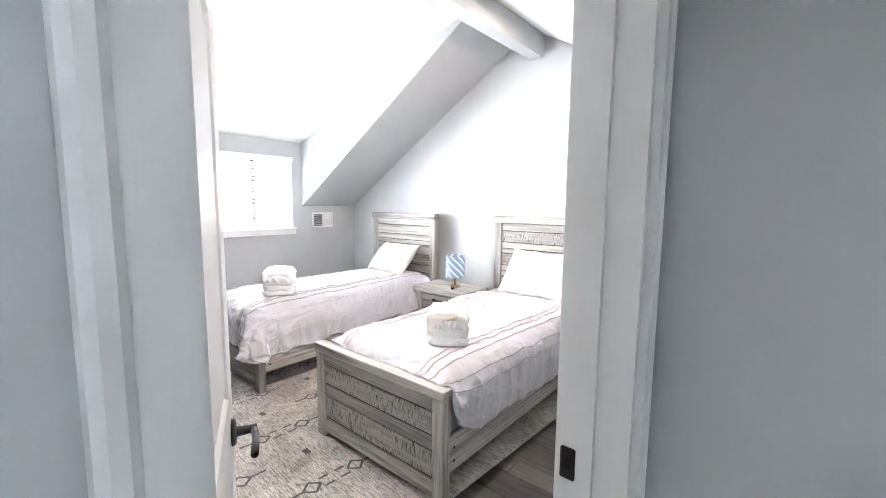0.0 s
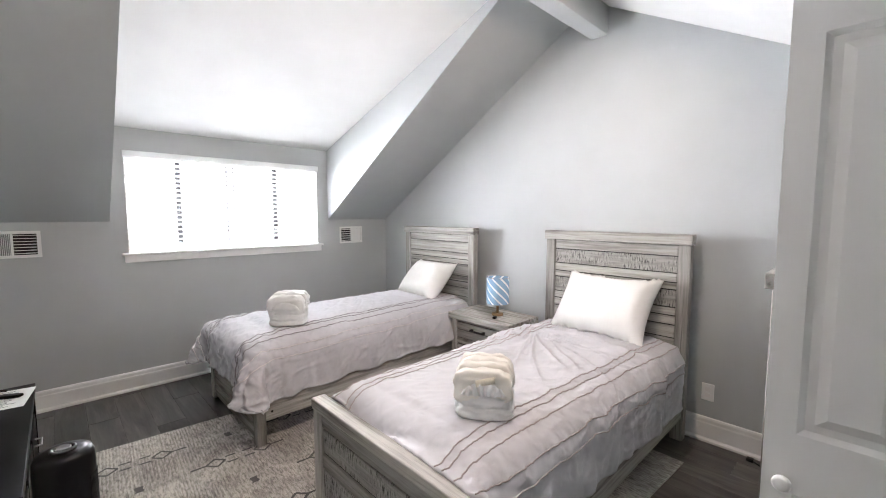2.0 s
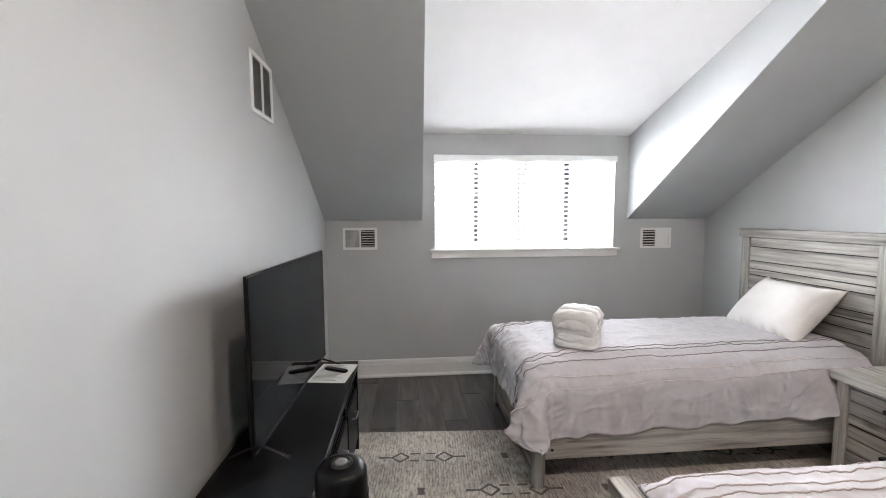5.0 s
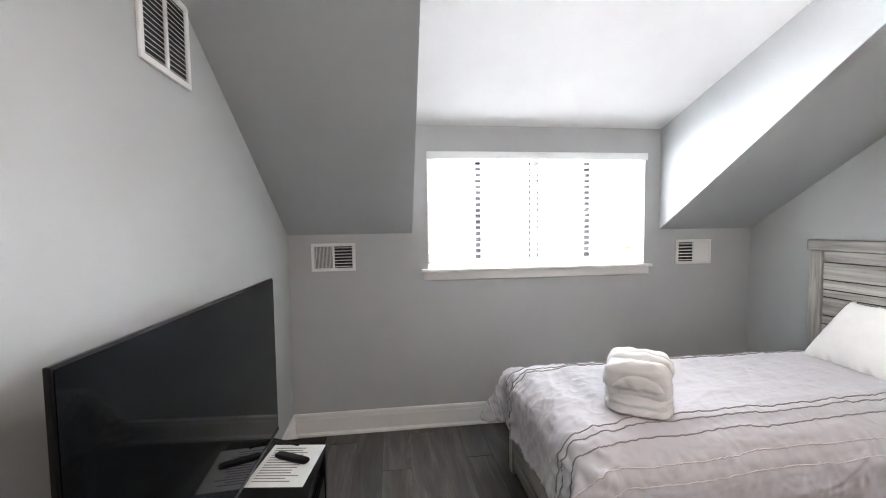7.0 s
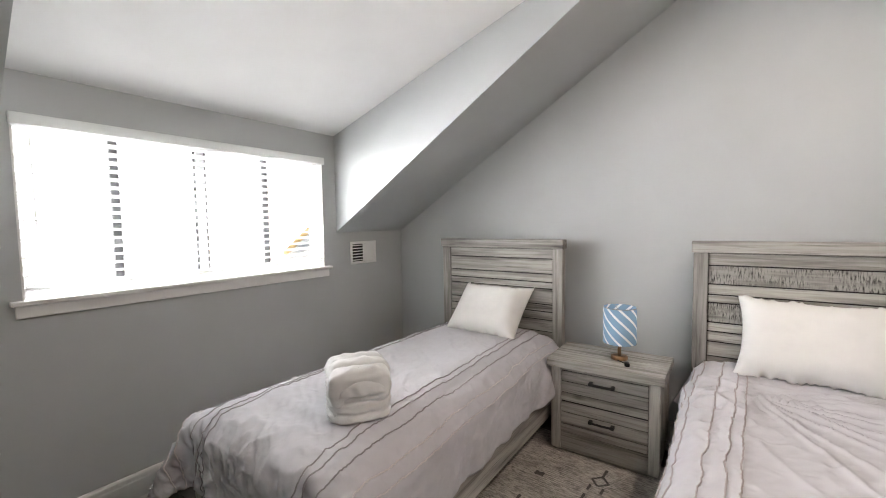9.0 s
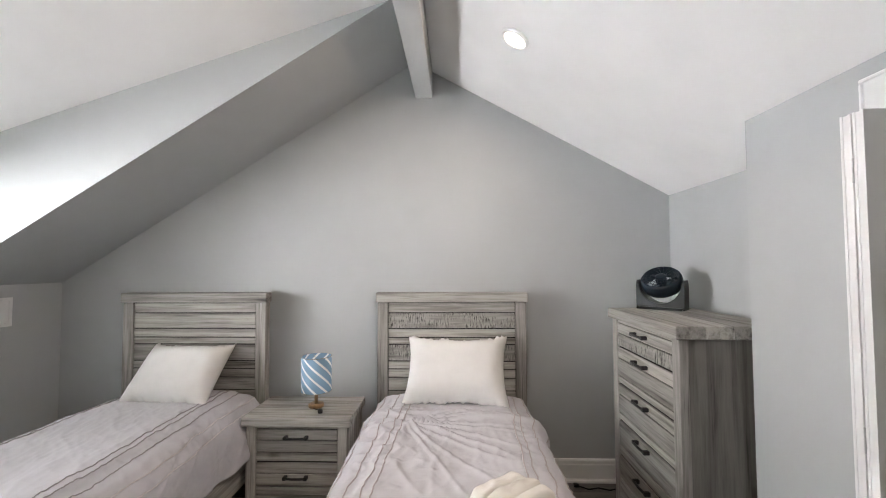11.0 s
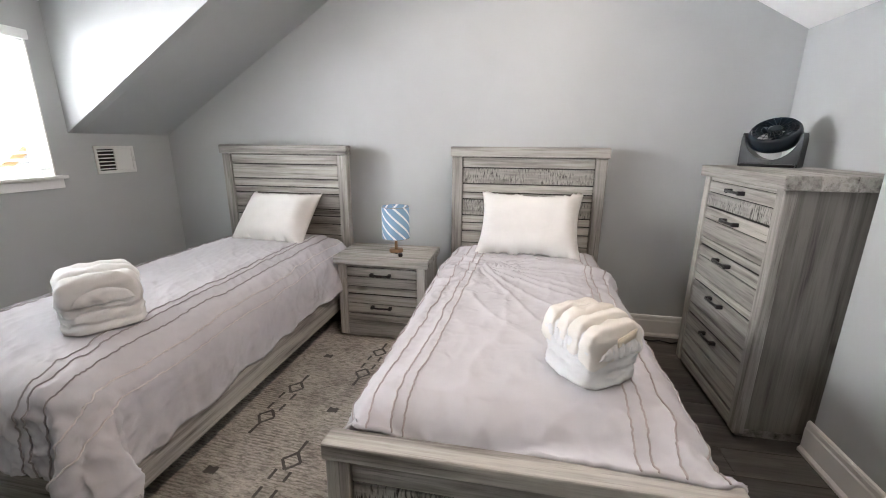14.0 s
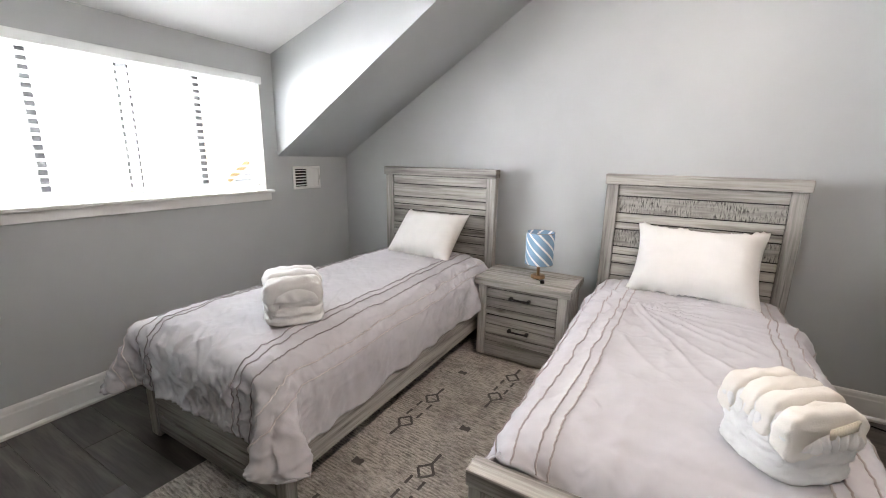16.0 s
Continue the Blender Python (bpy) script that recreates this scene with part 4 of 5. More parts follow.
def make_pillow(m, a, b, c, seed, label):
    """Two sheets sewn together at the rim and blown up until they crease at the seam."""
    pl = thing("pillow", label, "pillow", m, "bed pillows")
    nu, nv = 45, 33
    u, v = np.meshgrid(np.linspace(-1, 1, nu), np.linspace(-1, 1, nv))
    rs = np.random.RandomState(seed)
    puff = 1 + 0.05 * rs.uniform(-1, 1, (1, nu)) * np.ones((nv, 1))
    flat = np.stack((u * a * 1.12, v * b * 1.15 * puff, 0 * u), axis=-1)
    springs = springs_of(flat, 0.03)
    dome = (1 - u ** 4) * (1 - v ** 4)
    sheets = [np.stack((u * a, v * b, s * 0.4 * c * dome + 0.004 * rs.uniform(-1, 1, u.shape) * dome), axis=-1) for s in (1, -1)]
    rim = np.ones((nv, nu), bool)
    rim[1:-1, 1:-1] = False
    speed = [np.zeros_like(sheets[0]) for s in (0, 1)]
    for k in range(70):
        old = [s.copy() for s in sheets]
        for i, s in enumerate((1, -1)):
            x = sheets[i]
            n = np.cross(np.gradient(x, axis=1), np.gradient(x, axis=0))
            n /= np.linalg.norm(n, axis=2)[..., None] + 1e-9
            x += speed[i] + s * n * 0.0016
        for j in range(8):
            for x in sheets:
                relax(x, springs)
            mid = (sheets[0][rim] + sheets[1][rim]) / 2
            for x in sheets:
                x[rim] = mid
                x[..., 2] = np.clip(x[..., 2], -c, c)
        for i in (0, 1):
            speed[i] = (sheets[i] - old[i]) * 0.85
    bm = bmesh.new()
    for x in sheets:
        x = finer(x)
        rows = [[bm.verts.new(p) for p in r] for r in x.tolist()]
        for r, q in zip(rows, rows[1:]):
            for k in range(len(r) - 1):
                bm.faces.new((r[k], r[k + 1], q[k + 1], q[k]))
    bmesh.ops.remove_doubles(bm, verts=bm.verts[:], dist=0.0006)
    part("case", bm, PILLOW, pl, "", True)
    return pl


make_pillow(pose(-1.462, 3.290, 0.872, 55, 0, -4), 0.312, 0.222, 0.100, 2, "plump white pillow leaning on the headboard")
make_pillow(pose(-3.335, 3.27, 0.845, 46, 0, -3), 0.272, 0.212, 0.100, 9, "plump white pillow with creased side on the bed")


# ---------- towels ----------
def swaddle(bm, hx, hy, z0, z1, layers, seed, puff=0.006, rows=30, segs=84, lean=0.0):
    """A towel wound round a bundle: a rounded square in plan with overlapping level folds."""
    rings = []
    for j in range(rows + 1):
        f = j / rows
        ring = []
        for k in range(segs):
            a = 2 * math.pi * k / segs
            c, s_ = math.cos(a), math.sin(a)
            sq = (abs(c) ** 3.6 + abs(s_) ** 3.6) ** (-1 / 3.6)
            g = f * layers + 0.35 * noise.noise(Vector((c * 1.3, s_ * 1.3, seed))) + 0.18 * c
            lap = abs(math.sin(g * math.pi)) ** 0.45
            edge = min(1.0, (f / 0.10) ** 0.5, ((1 - f) / 0.10) ** 0.5 + 0.86)
            crush = (1 - abs(noise.noise(Vector((c * 3 + seed, s_ * 3, f * 5))))) ** 5
            off = puff * lap + 0.006 * crush + 0.004 * noise.noise(Vector((c * 6, s_ * 6, f * 9 + seed)))
            ring.append(bm.verts.new((((hx - 0.012) * edge + off) * c * sq + lean * f, ((hy - 0.012) * edge + off) * s_ * sq, z0 + (z1 - z0) * f + 0.008 * f * noise.noise(Vector((c * 2, s_ * 2, seed + 7))))))
        rings.append(ring)
    for r0, r1 in zip(rings, rings[1:]):
        for k in range(segs):
            bm.faces.new((r0[k], r0[(k + 1) % segs], r1[(k + 1) % segs], r1[k]))
    bm.faces.new(rings[0][::-1])
    bm.faces.new(rings[-1])
    return bm


def make_towels(m, label, slabs, seed, zigzag):
    """Towels folded on edge side by side, bound round the middle by one more towel."""
    ts = thing("towel_stack", label, "towels", m, "folded towels on the beds")
    depth = 0.112
    part("wrap_towel", swaddle(bmesh.new(), 0.122, 0.118, 0.0, 0.140, 2.3 if zigzag else 3.2, seed, 0.010), TOWEL, ts, "", True)
    part("inner_towel", superq(bmesh.new(), 0.112, 0.100, 0.085, 0.25, 0.25, 56, 26, 0.003, seed + 8, (0, 0, 0.108)), TOWEL, ts, "", True)
    t = 2 * depth / slabs
    for k in range(slabs):
        y = -depth + t * (k + 0.5)
        high = 0.012 * math.sin(math.pi * (k + 0.5) / slabs)
        bm = superq(bmesh.new(), 0.120, t * 0.54, 0.074, 0.34, 0.62, 64, 32, 0.012, seed + 5 * k, (random.uniform(-0.005, 0.005), y, 0.136 + high + 0.003 * k))
        part("folded_towel", bm, TOWEL_WARM_LIT if zigzag else TOWEL, ts, "white folded towel with a warm lamp tint" if zigzag else "", True)
    # gathered pocket of cloth on the front
    pocket = bmesh.new()
    rows = []
    for j in range(15):
        v = j / 14
        row = []
        for k in range(61):
            u = -1 + k / 30
            top = 0.068 * (1 - u * u) ** 0.55 if abs(u) < 1 else 0.0
            pleat = math.cos(u * (21 if zigzag else 7) + 1.2 * math.sin(v * 3 + u * 4) + seed) * (1.0 if zigzag else 0.5)
            out = (0.016 + 0.007 * pleat * (1 - 0.5 * v)) * (1 - u ** 6) * math.sin(math.pi * min(1, 0.12 + 0.8 * v)) ** 0.5
            row.append(pocket.verts.new((0.092 * u * (1 - 0.06 * v), -depth - 0.004 - out, 0.118 + top * 0.8 * v + 0.003 * pleat * v)))
        rows.append(row)
    for r0, r1 in zip(rows, rows[1:]):
        for k in range(60):
            pocket.faces.new((r0[k], r0[k + 1], r1[k + 1], r1[k]))
    part("gathered_pocket", pocket, TOWEL, ts, "", True)
    if zigzag:
        pts = [(-0.030 + 0.075 * k / 40, -depth - 0.015, 0.168 + 0.020 * (k / 40) + (0.013 if k % 4 < 2 else -0.013)) for k in range(41)]
        part("trim_band", tube(bmesh.new(), pts, 0.0038, 6), cloth("cream_binding", (0.80, 0.75, 0.64), 0.8), ts, "cream ruffled edge", True)
    for k in range(9 if zigzag else 0):
        y = -0.092 + 0.184 * k / 8
        bm = superq(bmesh.new(), 0.010, 0.013 + random.uniform(-0.003, 0.004), 0.032 + random.uniform(-0.01, 0.01), 0.8, 0.8, 16, 12, 0.006, seed + k, (-0.111, y + random.uniform(-0.006, 0.006), 0.136 + random.uniform(-0.008, 0.010)))
        part("gather", bm, TOWEL, ts, "", True)
    return ts


make_towels(pose(-1.277, 1.795, 0.681, 0, 0, 38) @ Matrix.Scale(0.98, 4), "white towels folded on edge and bound together, upper ones tinted by warm light", 4, 2.0, True)
make_towels(pose(-3.14, 1.747, 0.698, 0, 0, 56) @ Matrix.Scale(1.07, 4), "bound bundle of folded white towels on the bed", 3, 13.0, False)


# ---------- case furniture ----------
def pull(name, parent, cx, y, cz, w=0.15):
    """A forged bar pull on a front that faces -y."""
    bm = bmesh.new()
    tube(bm, [(cx - w / 2, y - 0.026, cz), (cx - w / 4, y - 0.031, cz), (cx, y - 0.033, cz), (cx + w / 4, y - 0.031, cz), (cx + w / 2, y - 0.026, cz)], 0.0072, 8)
    for s in (-1, 1):
        box(bm, cx + s * w * 0.43 - 0.011, cx + s * w * 0.43 + 0.011, y - 0.034, y, cz - 0.0105, cz + 0.0105, bevel=0.003)
    return part(name, bm, BLACK_METAL, parent, "black iron pull")


def make_case(name, label, category, m, w, d, h, fronts, cap=0.055, over=0.022, top_boards=4, rail=0.10, side=None):
    """A plank chest: front towards -y, origin at the floor under the middle of its front. fronts: per drawer the boards (z0, z1, rough) and the pull height."""
    c = thing(name, label, category, m)
    hw = w / 2
    post = 0.062
    body = bmesh.new()
    box(body, -hw + 0.012, hw - 0.012, 0.035, d - 0.006, 0.06, h - cap - 0.001)
    part("body", body, GAP_BACKING, c)
    part("plinth", boxed(-hw + 0.03, hw - 0.03, 0.03, d - 0.02, 0.0, 0.0595), WOOD[0], c)
    for s in (-1, 1):
        a, b = sorted((s * hw, s * (hw - post)))
        part("post", boxed(a, b, 0.0, 0.050, 0.03, h - cap - 0.0005, bevel=0.004), WOOD[2], c)
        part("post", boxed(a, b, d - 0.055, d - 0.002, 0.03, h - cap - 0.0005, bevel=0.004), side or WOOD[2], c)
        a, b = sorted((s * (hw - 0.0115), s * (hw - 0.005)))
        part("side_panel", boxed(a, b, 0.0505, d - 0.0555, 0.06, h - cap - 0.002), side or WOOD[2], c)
    part("top_rail", boxed(-hw + post, hw - post, 0.012, 0.036, h - cap - 0.022, h - cap - 0.0008), WOOD[0], c)
    part("bottom_rail", boxed(-hw + post, hw - post, 0.008, 0.036, 0.035, rail, bevel=0.002), WOOD[0], c)
    top = part("top", boxed(-hw - over + 0.004, hw + over - 0.004, -over + 0.004, d - 0.004, h - cap, h - 0.004), WOOD[0], c)
    bw = (d + over) / top_boards
    for k in range(top_boards):
        y0 = -over + k * bw
        part("board", boxed(-hw - over, hw + over, y0 + 0.0012, y0 + bw - 0.0012, h - cap * 0.98, h, bevel=0.003), WOOD[0], top)
    for boards, zh in fronts:
        dr = part("drawer", boxed(-hw + post + 0.004, hw - post - 0.004, 0.016, 0.034, boards[-1][0], boards[0][1]), GAP_BACKING, c)
        for z0, z1, rough in boards:
            part("plank", boxed(-hw + post + 0.003, hw - post - 0.003, 0.006, 0.0165, z0 + 0.003, z1 - 0.003, bevel=0.002), SAWN[0] if rough else WOOD[0], dr)
        pull("handle", dr, 0, 0.006, zh)
    return c


def split(z1, spec):
    out = []
    for hgt, rough in spec:
        out.append((z1 - hgt, z1, rough))
        z1 -= hgt
    return out


make_case("nightstand", "whitewashed grey plank nightstand between the beds", "nightstand", pose(-2.461, 3.095, 0),
          0.64, 0.40, 0.63, [(split(0.552, [(0.070, 0), (0.073, 0), (0.055, 0)]), 0.505), (split(0.349, [(0.070, 0), (0.080, 0), (0.052, 0)]), 0.262)], rail=0.145)
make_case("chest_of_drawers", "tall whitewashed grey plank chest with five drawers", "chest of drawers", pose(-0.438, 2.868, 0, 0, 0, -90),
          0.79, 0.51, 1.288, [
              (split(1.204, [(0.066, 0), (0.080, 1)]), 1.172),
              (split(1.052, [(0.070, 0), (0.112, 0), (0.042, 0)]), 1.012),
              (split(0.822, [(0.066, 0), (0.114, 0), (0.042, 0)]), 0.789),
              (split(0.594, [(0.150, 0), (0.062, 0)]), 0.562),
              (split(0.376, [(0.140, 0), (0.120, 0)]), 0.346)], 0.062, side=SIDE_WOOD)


# ---------- lamp ----------
def make_lamp():
    lp = thing("table_lamp", "small lamp with blue and white diagonal striped shade", "table lamp", pose(-2.402, 3.285, 0.63))
    oak = timber("oak", 2, (0.36, 0.21, 0.10), (0.28, 0.155, 0.07), (0.2, 0.10, 0.045), 0.6, 0.5)
    part("base", lathe(bmesh.new(), [(0.048, 0), (0.050, 0.004), (0.050, 0.018), (0.046, 0.022)], 36), oak, lp, "turned oak base", True)
    part("stem", lathe(bmesh.new(), [(0.013, 0.0221), (0.011, 0.03), (0.011, 0.10), (0.013, 0.115)], 20), oak, lp, "", True)
    m, t, b = material("striped_shade", 0.8)
    tc = t.nodes.new("ShaderNodeTexCoord")
    sep = t.nodes.new("ShaderNodeSeparateXYZ")
    t.links.new(tc.outputs["Object"], sep.inputs[0])

    def calc(op, a, c=0.0):
        n = t.nodes.new("ShaderNodeMath")
        n.operation = op
        for s, val in zip(n.inputs, (a, c)):
            if hasattr(val, "is_output"):
                t.links.new(val, s)
            else:
                s.default_value = val
        return n.outputs[0]
    ang = calc("ARCTAN2", sep.outputs["Y"], sep.outputs["X"])
    turn = calc("ADD", calc("MULTIPLY", ang, 8 / (2 * math.pi)), calc("MULTIPLY", sep.outputs["Z"], 14.0))
    saw = calc("FRACT", turn)
    weave = noise_of(t, coords(t), 300.0, 2.0)
    stripe = calc("GREATER_THAN", saw, 0.74)
    t.links.new(mixed(t, (0.22, 0.36, 0.52), (0.80, 0.82, 0.83), stripe), b.inputs["Base Color"])
    bump(t, b, weave, 0.2, 0.001)
    r = 0.098
    part("shade", lathe(bmesh.new(), [(r, 0.105), (r, 0.335), (r - 0.003, 0.335), (r - 0.003, 0.105), (r, 0.105)], 48, cap=False), m, lp, "blue shade with white diagonal stripes", True)
    wire = plain("grey_wire", (0.25, 0.24, 0.23), 0.5)
    for z in (0.106, 0.334):
        bm = tube(bmesh.new(), [((r - 0.0005) * math.cos(a * math.pi / 24), (r - 0.0005) * math.sin(a * math.pi / 24), z) for a in range(48)], 0.0022, 6, True)
        part("rim", bm, wire, lp)
    bm = bmesh.new()
    tube(bm, [(0, 0, 0.115), (0, 0, 0.30)], 0.004, 8)
    for k in range(3):
        a = k * 2.094
        tube(bm, [(0, 0, 0.30), ((r - 0.004) * math.cos(a), (r - 0.004) * math.sin(a), 0.330)], 0.002, 6)
    part("spider", bm, plain("grey_wire_b", (0.4, 0.4, 0.4), 0.4, 0.8), lp)
    part("bulb", superq(bmesh.new(), 0.028, 0.028, 0.042, 1, 1, 24, 14, centre=(0, 0, 0.175)), plain("frosted_bulb", (0.85, 0.85, 0.82), 0.4), lp, "unlit frosted bulb", True)


make_lamp()
bm = bmesh.new()
sw = thing("lamp_switch", "small black inline switch on the nightstand", "switch", pose(-2.335, 3.165, 0.6302, 0, 0, 20))
part("case", superq(bm, 0.016, 0.028, 0.012, 0.6, 0.6, 24, 12, centre=(0, 0, 0.012)), BLACK_PLASTIC, sw, "", True)
bm = bmesh.new()
tube(bm, [(0, 0.026, 0.006), (-0.02, 0.06, 0.005), (-0.04, 0.085, 0.005)], 0.0028, 6)
part("cord", bm, BLACK_PLASTIC, sw)

# ---------- television wall ----------
def make_console():
    c = thing("media_console", "low black media console with open bay and handled drawers", "console", pose(-2.70, Y_S + 0.03, 0))
    L, D, H = 1.26, 0.385, 0.58
    part("top", boxed(-L / 2, L / 2, 0, D, H - 0.035, H, bevel=0.003), BLACK_PAINT, c)
    for s in (-1, 1):
        a, b = sorted((s * (L / 2 - 0.004), s * (L / 2 - 0.03)))
        part("end_panel", boxed(a, b, 0.004, D - 0.006, 0.0, H - 0.0355), BLACK_PAINT, c)
    for x in (-0.21, 0.21):
        part("divider", boxed(x - 0.01, x + 0.01, 0.01, D - 0.02, 0.081, H - 0.0355), BLACK_PAINT, c)
    part("bottom", boxed(-L / 2 + 0.031, L / 2 - 0.031, 0.004, D - 0.02, 0.06, 0.08), BLACK_PAINT, c)
    part("back", boxed(-L / 2 + 0.031, L / 2 - 0.031, 0.004, 0.010, 0.081, H - 0.036), BLACK_PAINT, c)
    part("shelf", boxed(-L / 2 + 0.031, L / 2 - 0.031, 0.011, D - 0.03, 0.425, 0.437), BLACK_PAINT, c)
    for x in (-0.41, 0.0, 0.41):
        w = 0.185
        dr = part("drawer", boxed(x - w, x + w, D - 0.028, D - 0.010, 0.09, 0.42, bevel=0.002), BLACK_PAINT, c)
        bm = bmesh.new()
        tube(bm, [(x - 0.045, D - 0.010, 0.33), (x - 0.045, D + 0.014, 0.33), (x + 0.045, D + 0.014, 0.33), (x + 0.045, D - 0.010, 0.33)], 0.0045, 8)
        part("handle", bm, plain("brushed_nickel", (0.35, 0.35, 0.36), 0.35, 0.9), dr, "grey metal handle")


make_console()


def make_tv():
    tv = thing("television", "large black flat television on splayed feet", "television", pose(-2.785, 0.172, 0.58, 0, 0, -1.8))
    w, z0, z1 = 0.552, 0.045, 0.708
    part("housing", boxed(-w, w, -0.012, 0.0, z0, z1, bevel=0.002), BLACK_PLASTIC, tv)
    part("rear_bulge", boxed(-w * 0.86, w * 0.86, -0.055, -0.0125, z0 + 0.02, z0 + 0.40, bevel=0.015, segs=2), BLACK_PLASTIC, tv)
    scr, t, b = material("screen_glass", 0.05)
    b.inputs["Base Color"].default_value = (0.003, 0.0035, 0.004, 1)
    b.inputs["Specular IOR Level"].default_value = 0.12
    bump(t, b, noise_of(t, coords(t), 3.0, 1.0), 0.01, 0.001)
    part("screen", boxed(-w + 0.006, w - 0.006, 0.0005, 0.0025, z0 + 0.014, z1 - 0.006), scr, tv, "dark glossy screen")
    part("chin", boxed(-w + 0.004, w - 0.004, 0.0005, 0.005, z0 + 0.002, z0 + 0.013), BLACK_METAL, tv)
    for s in (-1, 1):
        for d in (1, -1):
            bm = bmesh.new()
            tube(bm, [(s * 0.47, -0.012, z0 + 0.004), (s * 0.485, -0.012 + d * 0.115, 0.006)], 0.006, 8)
            part("foot", bm, BLACK_METAL, tv)


make_tv()
paper = thing("paper_sheet", "white printed welcome sheet on the console", "paper", pose(-3.135, 0.275, 0.5802, 0, 0, 82))
PAPER = plain("white_paper", (0.80, 0.80, 0.79), 0.8, 0.0, 0.02)
part("sheet", boxed(-0.108, 0.108, -0.14, 0.14, 0, 0.0012), PAPER, paper)
INK = plain("grey_ink", (0.25, 0.25, 0.25), 0.8)
bm = bmesh.new()
for k in range(14):
    wd = random.uniform(0.10, 0.17)
    box(bm, -0.09, -0.09 + wd, 0.11 - k * 0.017, 0.116 - k * 0.017, 0.0013, 0.0016)
part("print", bm, INK, paper, "unreadable grey print")
remote = thing("remote_control", "slim black remote control lying on the sheet", "remote", pose(-3.165, 0.285, 0.5816, 0, 0, 62))
part("case", superq(bmesh.new(), 0.078, 0.019, 0.008, 0.4, 0.4, 40, 12, centre=(0, 0, 0.008)), BLACK_PLASTIC, remote, "", True)


def make_tower():
    tw = thing("tower_heater", "glossy black tower heater with a raised ring on top", "tower heater", pose(-2.015, 0.500, 0.0095))
    bm = bmesh.new()
    rings = [(0.090, 0.0), (0.092, 0.02), (0.078, 0.035), (0.078, 0.05), (0.081, 0.660), (0.079, 0.692), (0.071, 0.708), (0.05, 0.713)]
    part("body", lathe(bm, rings, 40), BLACK_PLASTIC, tw, "", True)
    bm = bmesh.new()
    tube(bm, [(0.030 * math.cos(a * math.pi / 16), 0.030 * math.sin(a * math.pi / 16), 0.716) for a in range(32)], 0.006, 8, True)
    part("ring", bm, BLACK_METAL, tw, "glossy dial ring", True)
    part("dial", lathe(bmesh.new(), [(0.022, 0.7131), (0.022, 0.720), (0.018, 0.723)], 24), plain("dial_grey", (0.12, 0.12, 0.12), 0.25), tw)
    for k in range(26):
        a = radians(50 + k * 3.4)
        part("grille_slat", boxed(-0.0012, 0.0012, -0.002, 0.003, 0.10, 0.62), BLACK_METAL, tw).matrix_local = pose(0.080 * math.cos(a), 0.080 * math.sin(a), 0, 0, 0, math.degrees(a) - 90)


make_tower()


# ---------- wall fixtures ----------
GRILLE_DARK = plain("duct_shade", (0.02, 0.02, 0.02), 0.9)
DAMPER = plain("damper_grey", (0.22, 0.225, 0.23), 0.7)


def make_register(m, w, h, label, style, name="air_vent"):
    """A grille on a wall: local x along the wall, z up, front towards -y, middle at the origin."""
    v = thing(name, label, "air vent", m, "white air vents")
    fr = 0.022
    bm = bmesh.new()
    hw, hh = w / 2, h / 2
    for a, b, c, d in ((-hw, hw, -hh, -hh + fr), (-hw, hw, hh - fr, hh), (-hw, -hw + fr, -hh + fr, hh - fr), (hw - fr, hw, -hh + fr, hh - fr), (-0.007, 0.007, -hh + fr, hh - fr)):
        box(bm, a, b, -0.010, 0, c, d, bevel=0.002)
    part("frame", bm, TRIM, v)
    # a flat near-black sheet stands in for the shade inside the duct
    part("duct", boxed(-hw + fr, hw - fr, -0.0022, -0.0004, -hh + fr, hh - fr), GRILLE_DARK, v)
    if style == "return":
        n = 15
        for side in (-1, 1):
            for k in range(n):
                z = -hh + fr + (h - 2 * fr) * (k + 0.5) / n
                a, b = sorted((side * 0.0075, side * (hw - fr - 0.0005)))
                s = part("louvre", boxed(a, b, -0.0060, 0.0, -0.0008, 0.0008), TRIM, v)
                s.matrix_local = pose(0, -0.0028, z, 40)
    else:
        for side in (-1, 1):
            n = 13
            if style == "half" and side > 0:
                part("damper", boxed(0.0075, hw - fr - 0.0005, -0.0055, -0.0025, -hh + fr + 0.0005, hh - fr - 0.0005), TRIM, v)
                continue
            if style == "half":
                for k in range(6):
                    z = -hh + fr + (h - 2 * fr) * (k + 0.5) / 6
                    part("louvre", boxed(-hw + fr + 0.0005, -0.0075, -0.0070, -0.0024, z - 0.0035, z + 0.0035), TRIM, v)
            elif side > 0:
                for k in range(7):
                    z = -hh + fr + (h - 2 * fr) * (k + 0.5) / 7
                    part("louvre", boxed(0.0075, hw - fr - 0.0005, -0.0070, -0.0024, z - 0.0022, z + 0.0022), TRIM, v)
            else:
                part("damper", boxed(-hw + fr + 0.0005, -0.0075, -0.0023, -0.0015, -hh + fr + 0.0005, hh - fr - 0.0005), DAMPER, v, "grey closed damper")
                for k in range(n):
                    x = side * (0.0075 + (hw - fr - 0.0075) * (k + 0.5) / n)
                    part("louvre", boxed(x - 0.0011, x + 0.0011, -0.0060, -0.0024, -hh + fr + 0.0005, hh - fr - 0.0005), TRIM, v)
        part("lever", boxed(hw - 0.013, hw - 0.009, -0.016, -0.0101, -0.018, 0.018), TRIM, v)
    return v


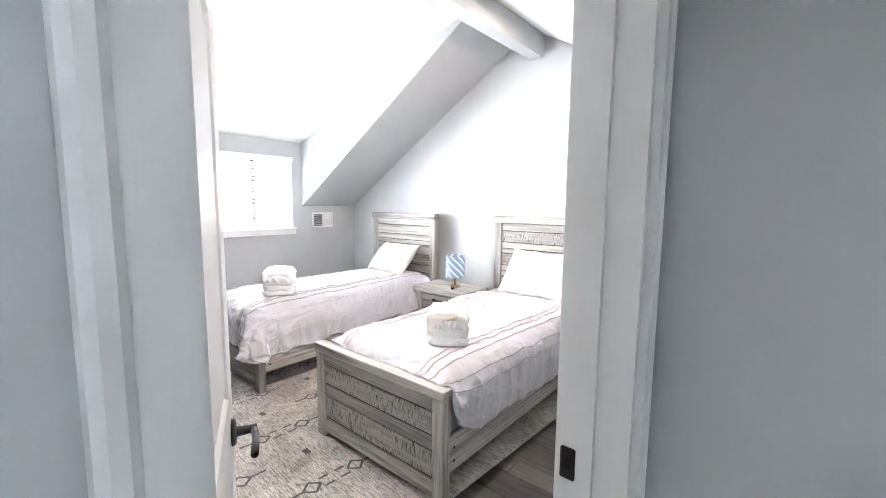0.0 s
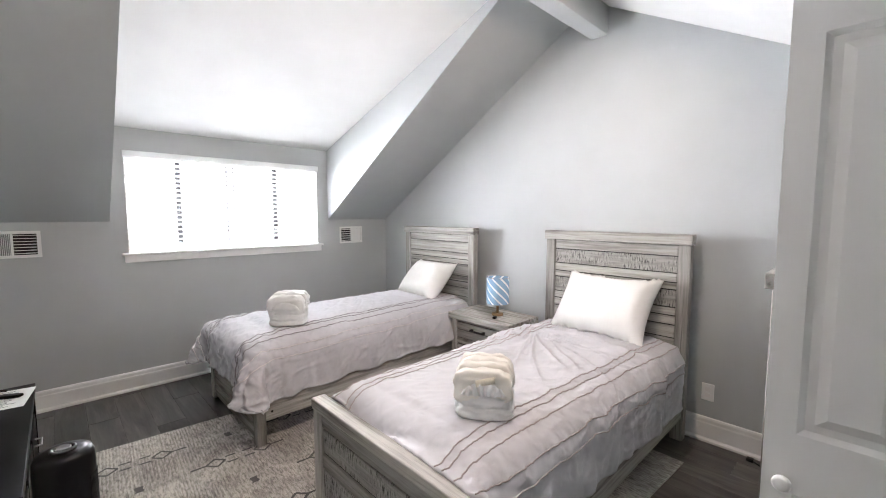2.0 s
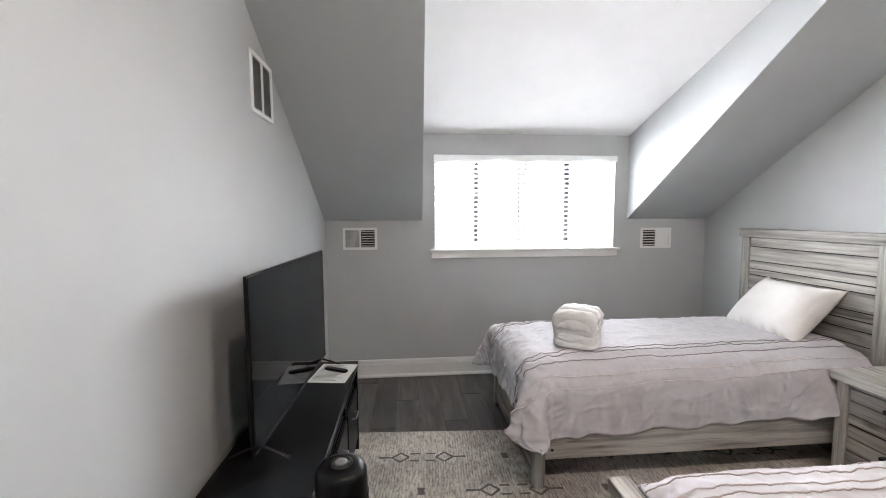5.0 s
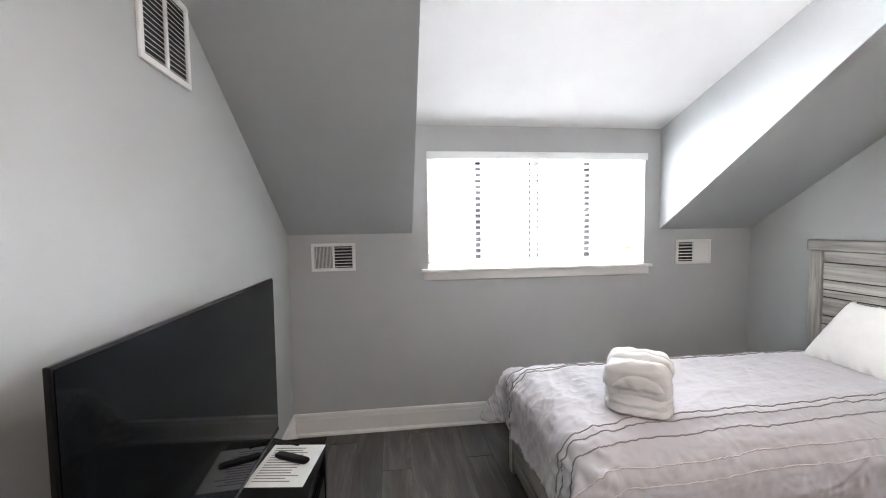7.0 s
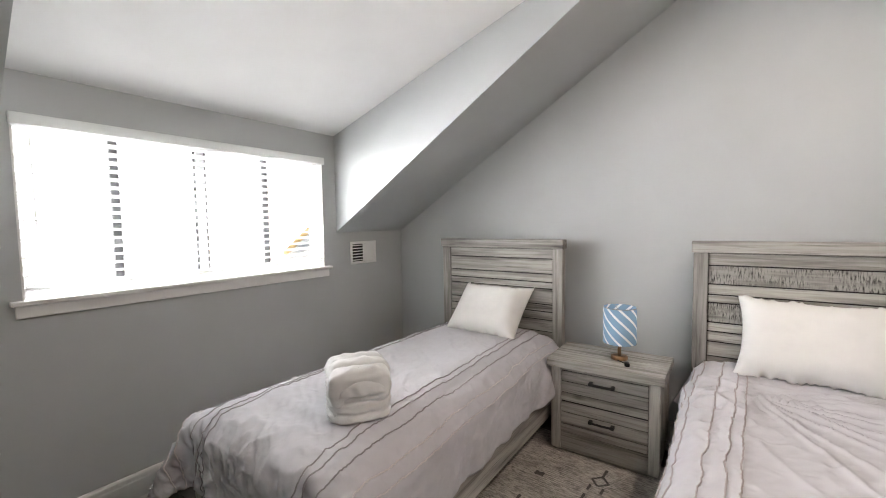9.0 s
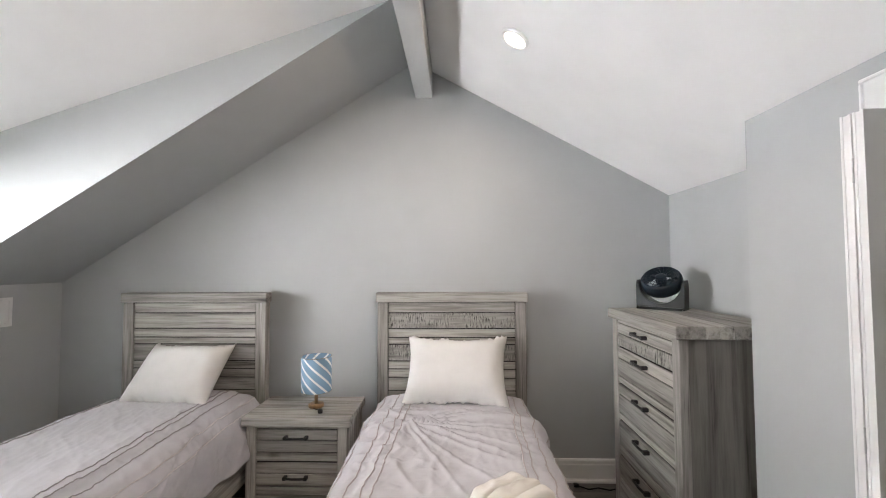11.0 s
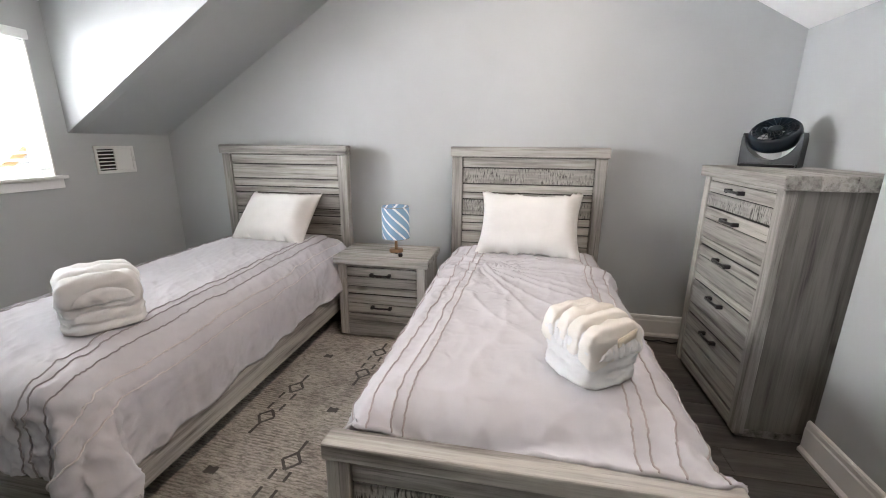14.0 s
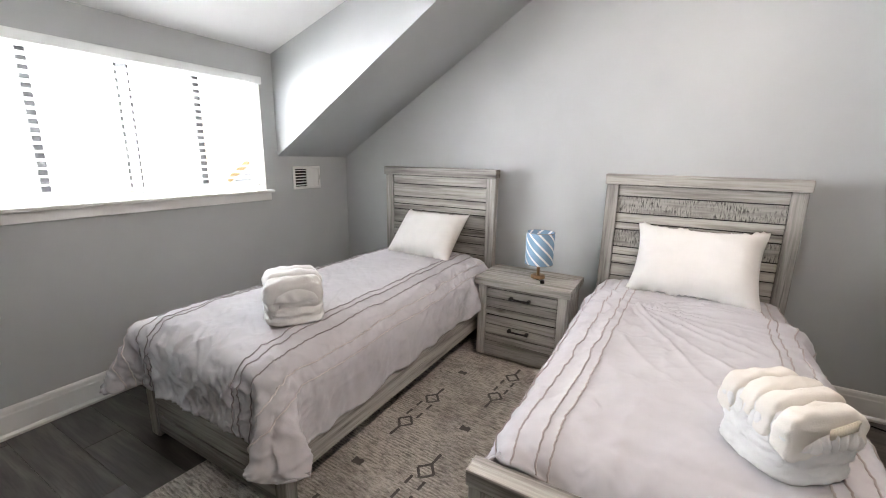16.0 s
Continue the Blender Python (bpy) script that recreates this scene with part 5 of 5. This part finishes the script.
make_register(pose(X_WIN, 0.290, 1.288, 0, 0, 90), 0.305, 0.198, "white two-way air register on the knee wall", "two")
make_register(pose(X_WIN, 3.088, 1.268, 0, 0, 90), 0.305, 0.195, "white air register with half closed damper", "half")
make_register(pose(-2.988, Y_S, 2.146, 0, 0, 180), 0.305, 0.292, "white louvred return grille on the gable wall", "return")
o = thing("wall_outlet", "white duplex outlet low on the gable wall", "outlet", pose(-0.872, Y_N, 0.335))
part("plate", boxed(-0.036, 0.036, -0.006, 0, -0.058, 0.058, bevel=0.003), TRIM, o)
for z in (-0.02, 0.02):
    part("socket", boxed(-0.016, 0.016, -0.0078, -0.0062, z - 0.014, z + 0.014, bevel=0.0005), PILLOW, o)

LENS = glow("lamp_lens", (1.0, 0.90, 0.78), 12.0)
# the added third lamp, out of view, gets a fitting too
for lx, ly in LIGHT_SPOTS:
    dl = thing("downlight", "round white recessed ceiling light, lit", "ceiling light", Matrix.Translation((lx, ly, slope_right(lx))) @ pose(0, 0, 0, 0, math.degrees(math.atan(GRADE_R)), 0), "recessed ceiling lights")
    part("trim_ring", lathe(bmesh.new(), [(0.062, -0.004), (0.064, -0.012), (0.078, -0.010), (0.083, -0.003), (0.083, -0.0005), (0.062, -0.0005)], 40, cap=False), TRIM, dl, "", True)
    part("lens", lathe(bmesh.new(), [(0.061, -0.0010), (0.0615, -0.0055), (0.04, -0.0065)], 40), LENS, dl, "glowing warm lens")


cd = thing("power_cord", "black power cord with plug lying by the baseboard", "cord", pose(-0.50, 3.50, 0.0))
part("cable", tube(bmesh.new(), [(-0.10, 0.02, 0.006), (-0.04, -0.02, 0.006), (0.03, 0.0, 0.006), (0.10, -0.03, 0.006), (0.20, 0.01, 0.006)], 0.005, 8), BLACK_PLASTIC, cd, "", True)
part("plug", boxed(-0.135, -0.10, 0.005, 0.035, 0.001, 0.024, bevel=0.004), BLACK_PLASTIC, cd)

# ---------- fan ----------
def make_fan():
    f = thing("desk_fan", "small dark teal desk fan tilted up on black stand", "fan", pose(-0.145, 3.20, 1.288, 0, 0, -42))
    teal = plain("dark_teal_plastic", (0.003, 0.010, 0.018), 0.35)
    yoke = bmesh.new()
    arc = [(0.124 * math.cos(math.pi + k * math.pi / 20), 0.165 + 0.128 * math.sin(math.pi + k * math.pi / 20)) for k in range(21)]
    prism(yoke, [(-0.138, 0.0), (0.138, 0.0), (0.140, 0.15), (0.134, 0.185)] + arc[::-1] + [(-0.134, 0.185), (-0.140, 0.15)], "y", -0.055, 0.055)
    part("yoke", yoke, plain("slate_plastic", (0.005, 0.007, 0.009), 0.4), f, "dark slate cradle stand")
    part("base", boxed(-0.132, 0.132, -0.085, 0.085, 0.0, 0.016, bevel=0.006, segs=2), BLACK_PLASTIC, f)
    tilt = pose(0, 0, 0.172, 36, 0, 0)
    r = 0.118
    ring = part("housing", lathe(bmesh.new(), [(r - 0.012, -0.045), (r, -0.03), (r + 0.004, 0.0), (r, 0.03), (r - 0.012, 0.045), (r - 0.014, 0.04), (r - 0.006, 0.0), (r - 0.014, -0.04), (r - 0.012, -0.045)], 48, cap=False), teal, f, "dark teal shroud", True)
    ring.matrix_local = tilt
    bm = bmesh.new()
    for q in (0.035, 0.06, 0.085):
        tube(bm, [(q * math.cos(a * math.pi / 16), q * math.sin(a * math.pi / 16), 0.043) for a in range(32)], 0.0018, 5, True)
    for k in range(20):
        a = k * math.pi / 10
        tube(bm, [(0.03 * math.cos(a), 0.03 * math.sin(a), 0.045), ((r - 0.012) * math.cos(a + 0.35), (r - 0.012) * math.sin(a + 0.35), 0.040)], 0.0016, 5)
    part("grille", bm, teal, f, "", False).matrix_local = tilt
    part("hub", lathe(bmesh.new(), [(0.030, -0.05), (0.033, 0.0), (0.031, 0.046), (0.022, 0.050)], 28), teal, f, "", True).matrix_local = tilt
    for k in range(3):
        bm = bmesh.new()
        n = 10
        lo, hi = [], []
        for j in range(n + 1):
            a = -0.55 + 1.1 * j / n
            lo.append(bm.verts.new((0.031 * math.cos(a), 0.031 * math.sin(a), 0.012 * a)))
            hi.append(bm.verts.new((0.092 * math.cos(a * 0.8), 0.092 * math.sin(a * 0.8), 0.03 * a)))
        for j in range(n):
            bm.faces.new((lo[j], lo[j + 1], hi[j + 1], hi[j]))
        bl = part("blade", bm, teal, f, "", True)
        md = bl.modifiers.new("thick", "SOLIDIFY")
        md.thickness = 0.002
        bl.matrix_local = tilt @ pose(0, 0, 0, 0, 0, 120 * k)


make_fan()

# ---------- floor planks, last ----------
PW, PL = 0.178, 1.22
rng = random.Random(4)
mesh_cache = {}


def plank_mesh(length):
    key = round(length, 2)
    if key not in mesh_cache:
        bm = bmesh.new()
        box(bm, 0.0008, key - 0.0008, 0.0008, PW - 0.0008, -0.004, 0.0, bevel=0.0012)
        me = bpy.data.meshes.new("plank")
        bm.to_mesh(me)
        bm.free()
        me.materials.append(PLANK)
        mesh_cache[key] = me
    return mesh_cache[key]


row = 0
y = -1.7
while y < Y_N:
    x = X_WIN + 0.001 - (row * 0.43) % PL
    while x < 1.3:
        x0, x1 = max(x, X_WIN if y > Y_S - PW else X_EAST), min(x + PL, 1.3 if y < 0.80 else 0.9)
        y_lim = Y_N - 0.01
        if x1 - x0 > 0.05 and y + PW < y_lim + 0.15:
            in_room = y > Y_S - PW
            if in_room or x1 > X_EAST:
                p = new("plank", plank_mesh(x1 - x0))
                p.parent, p.location = floor, (x0, y, 0)
        x += PL
    y += PW
    row += 1
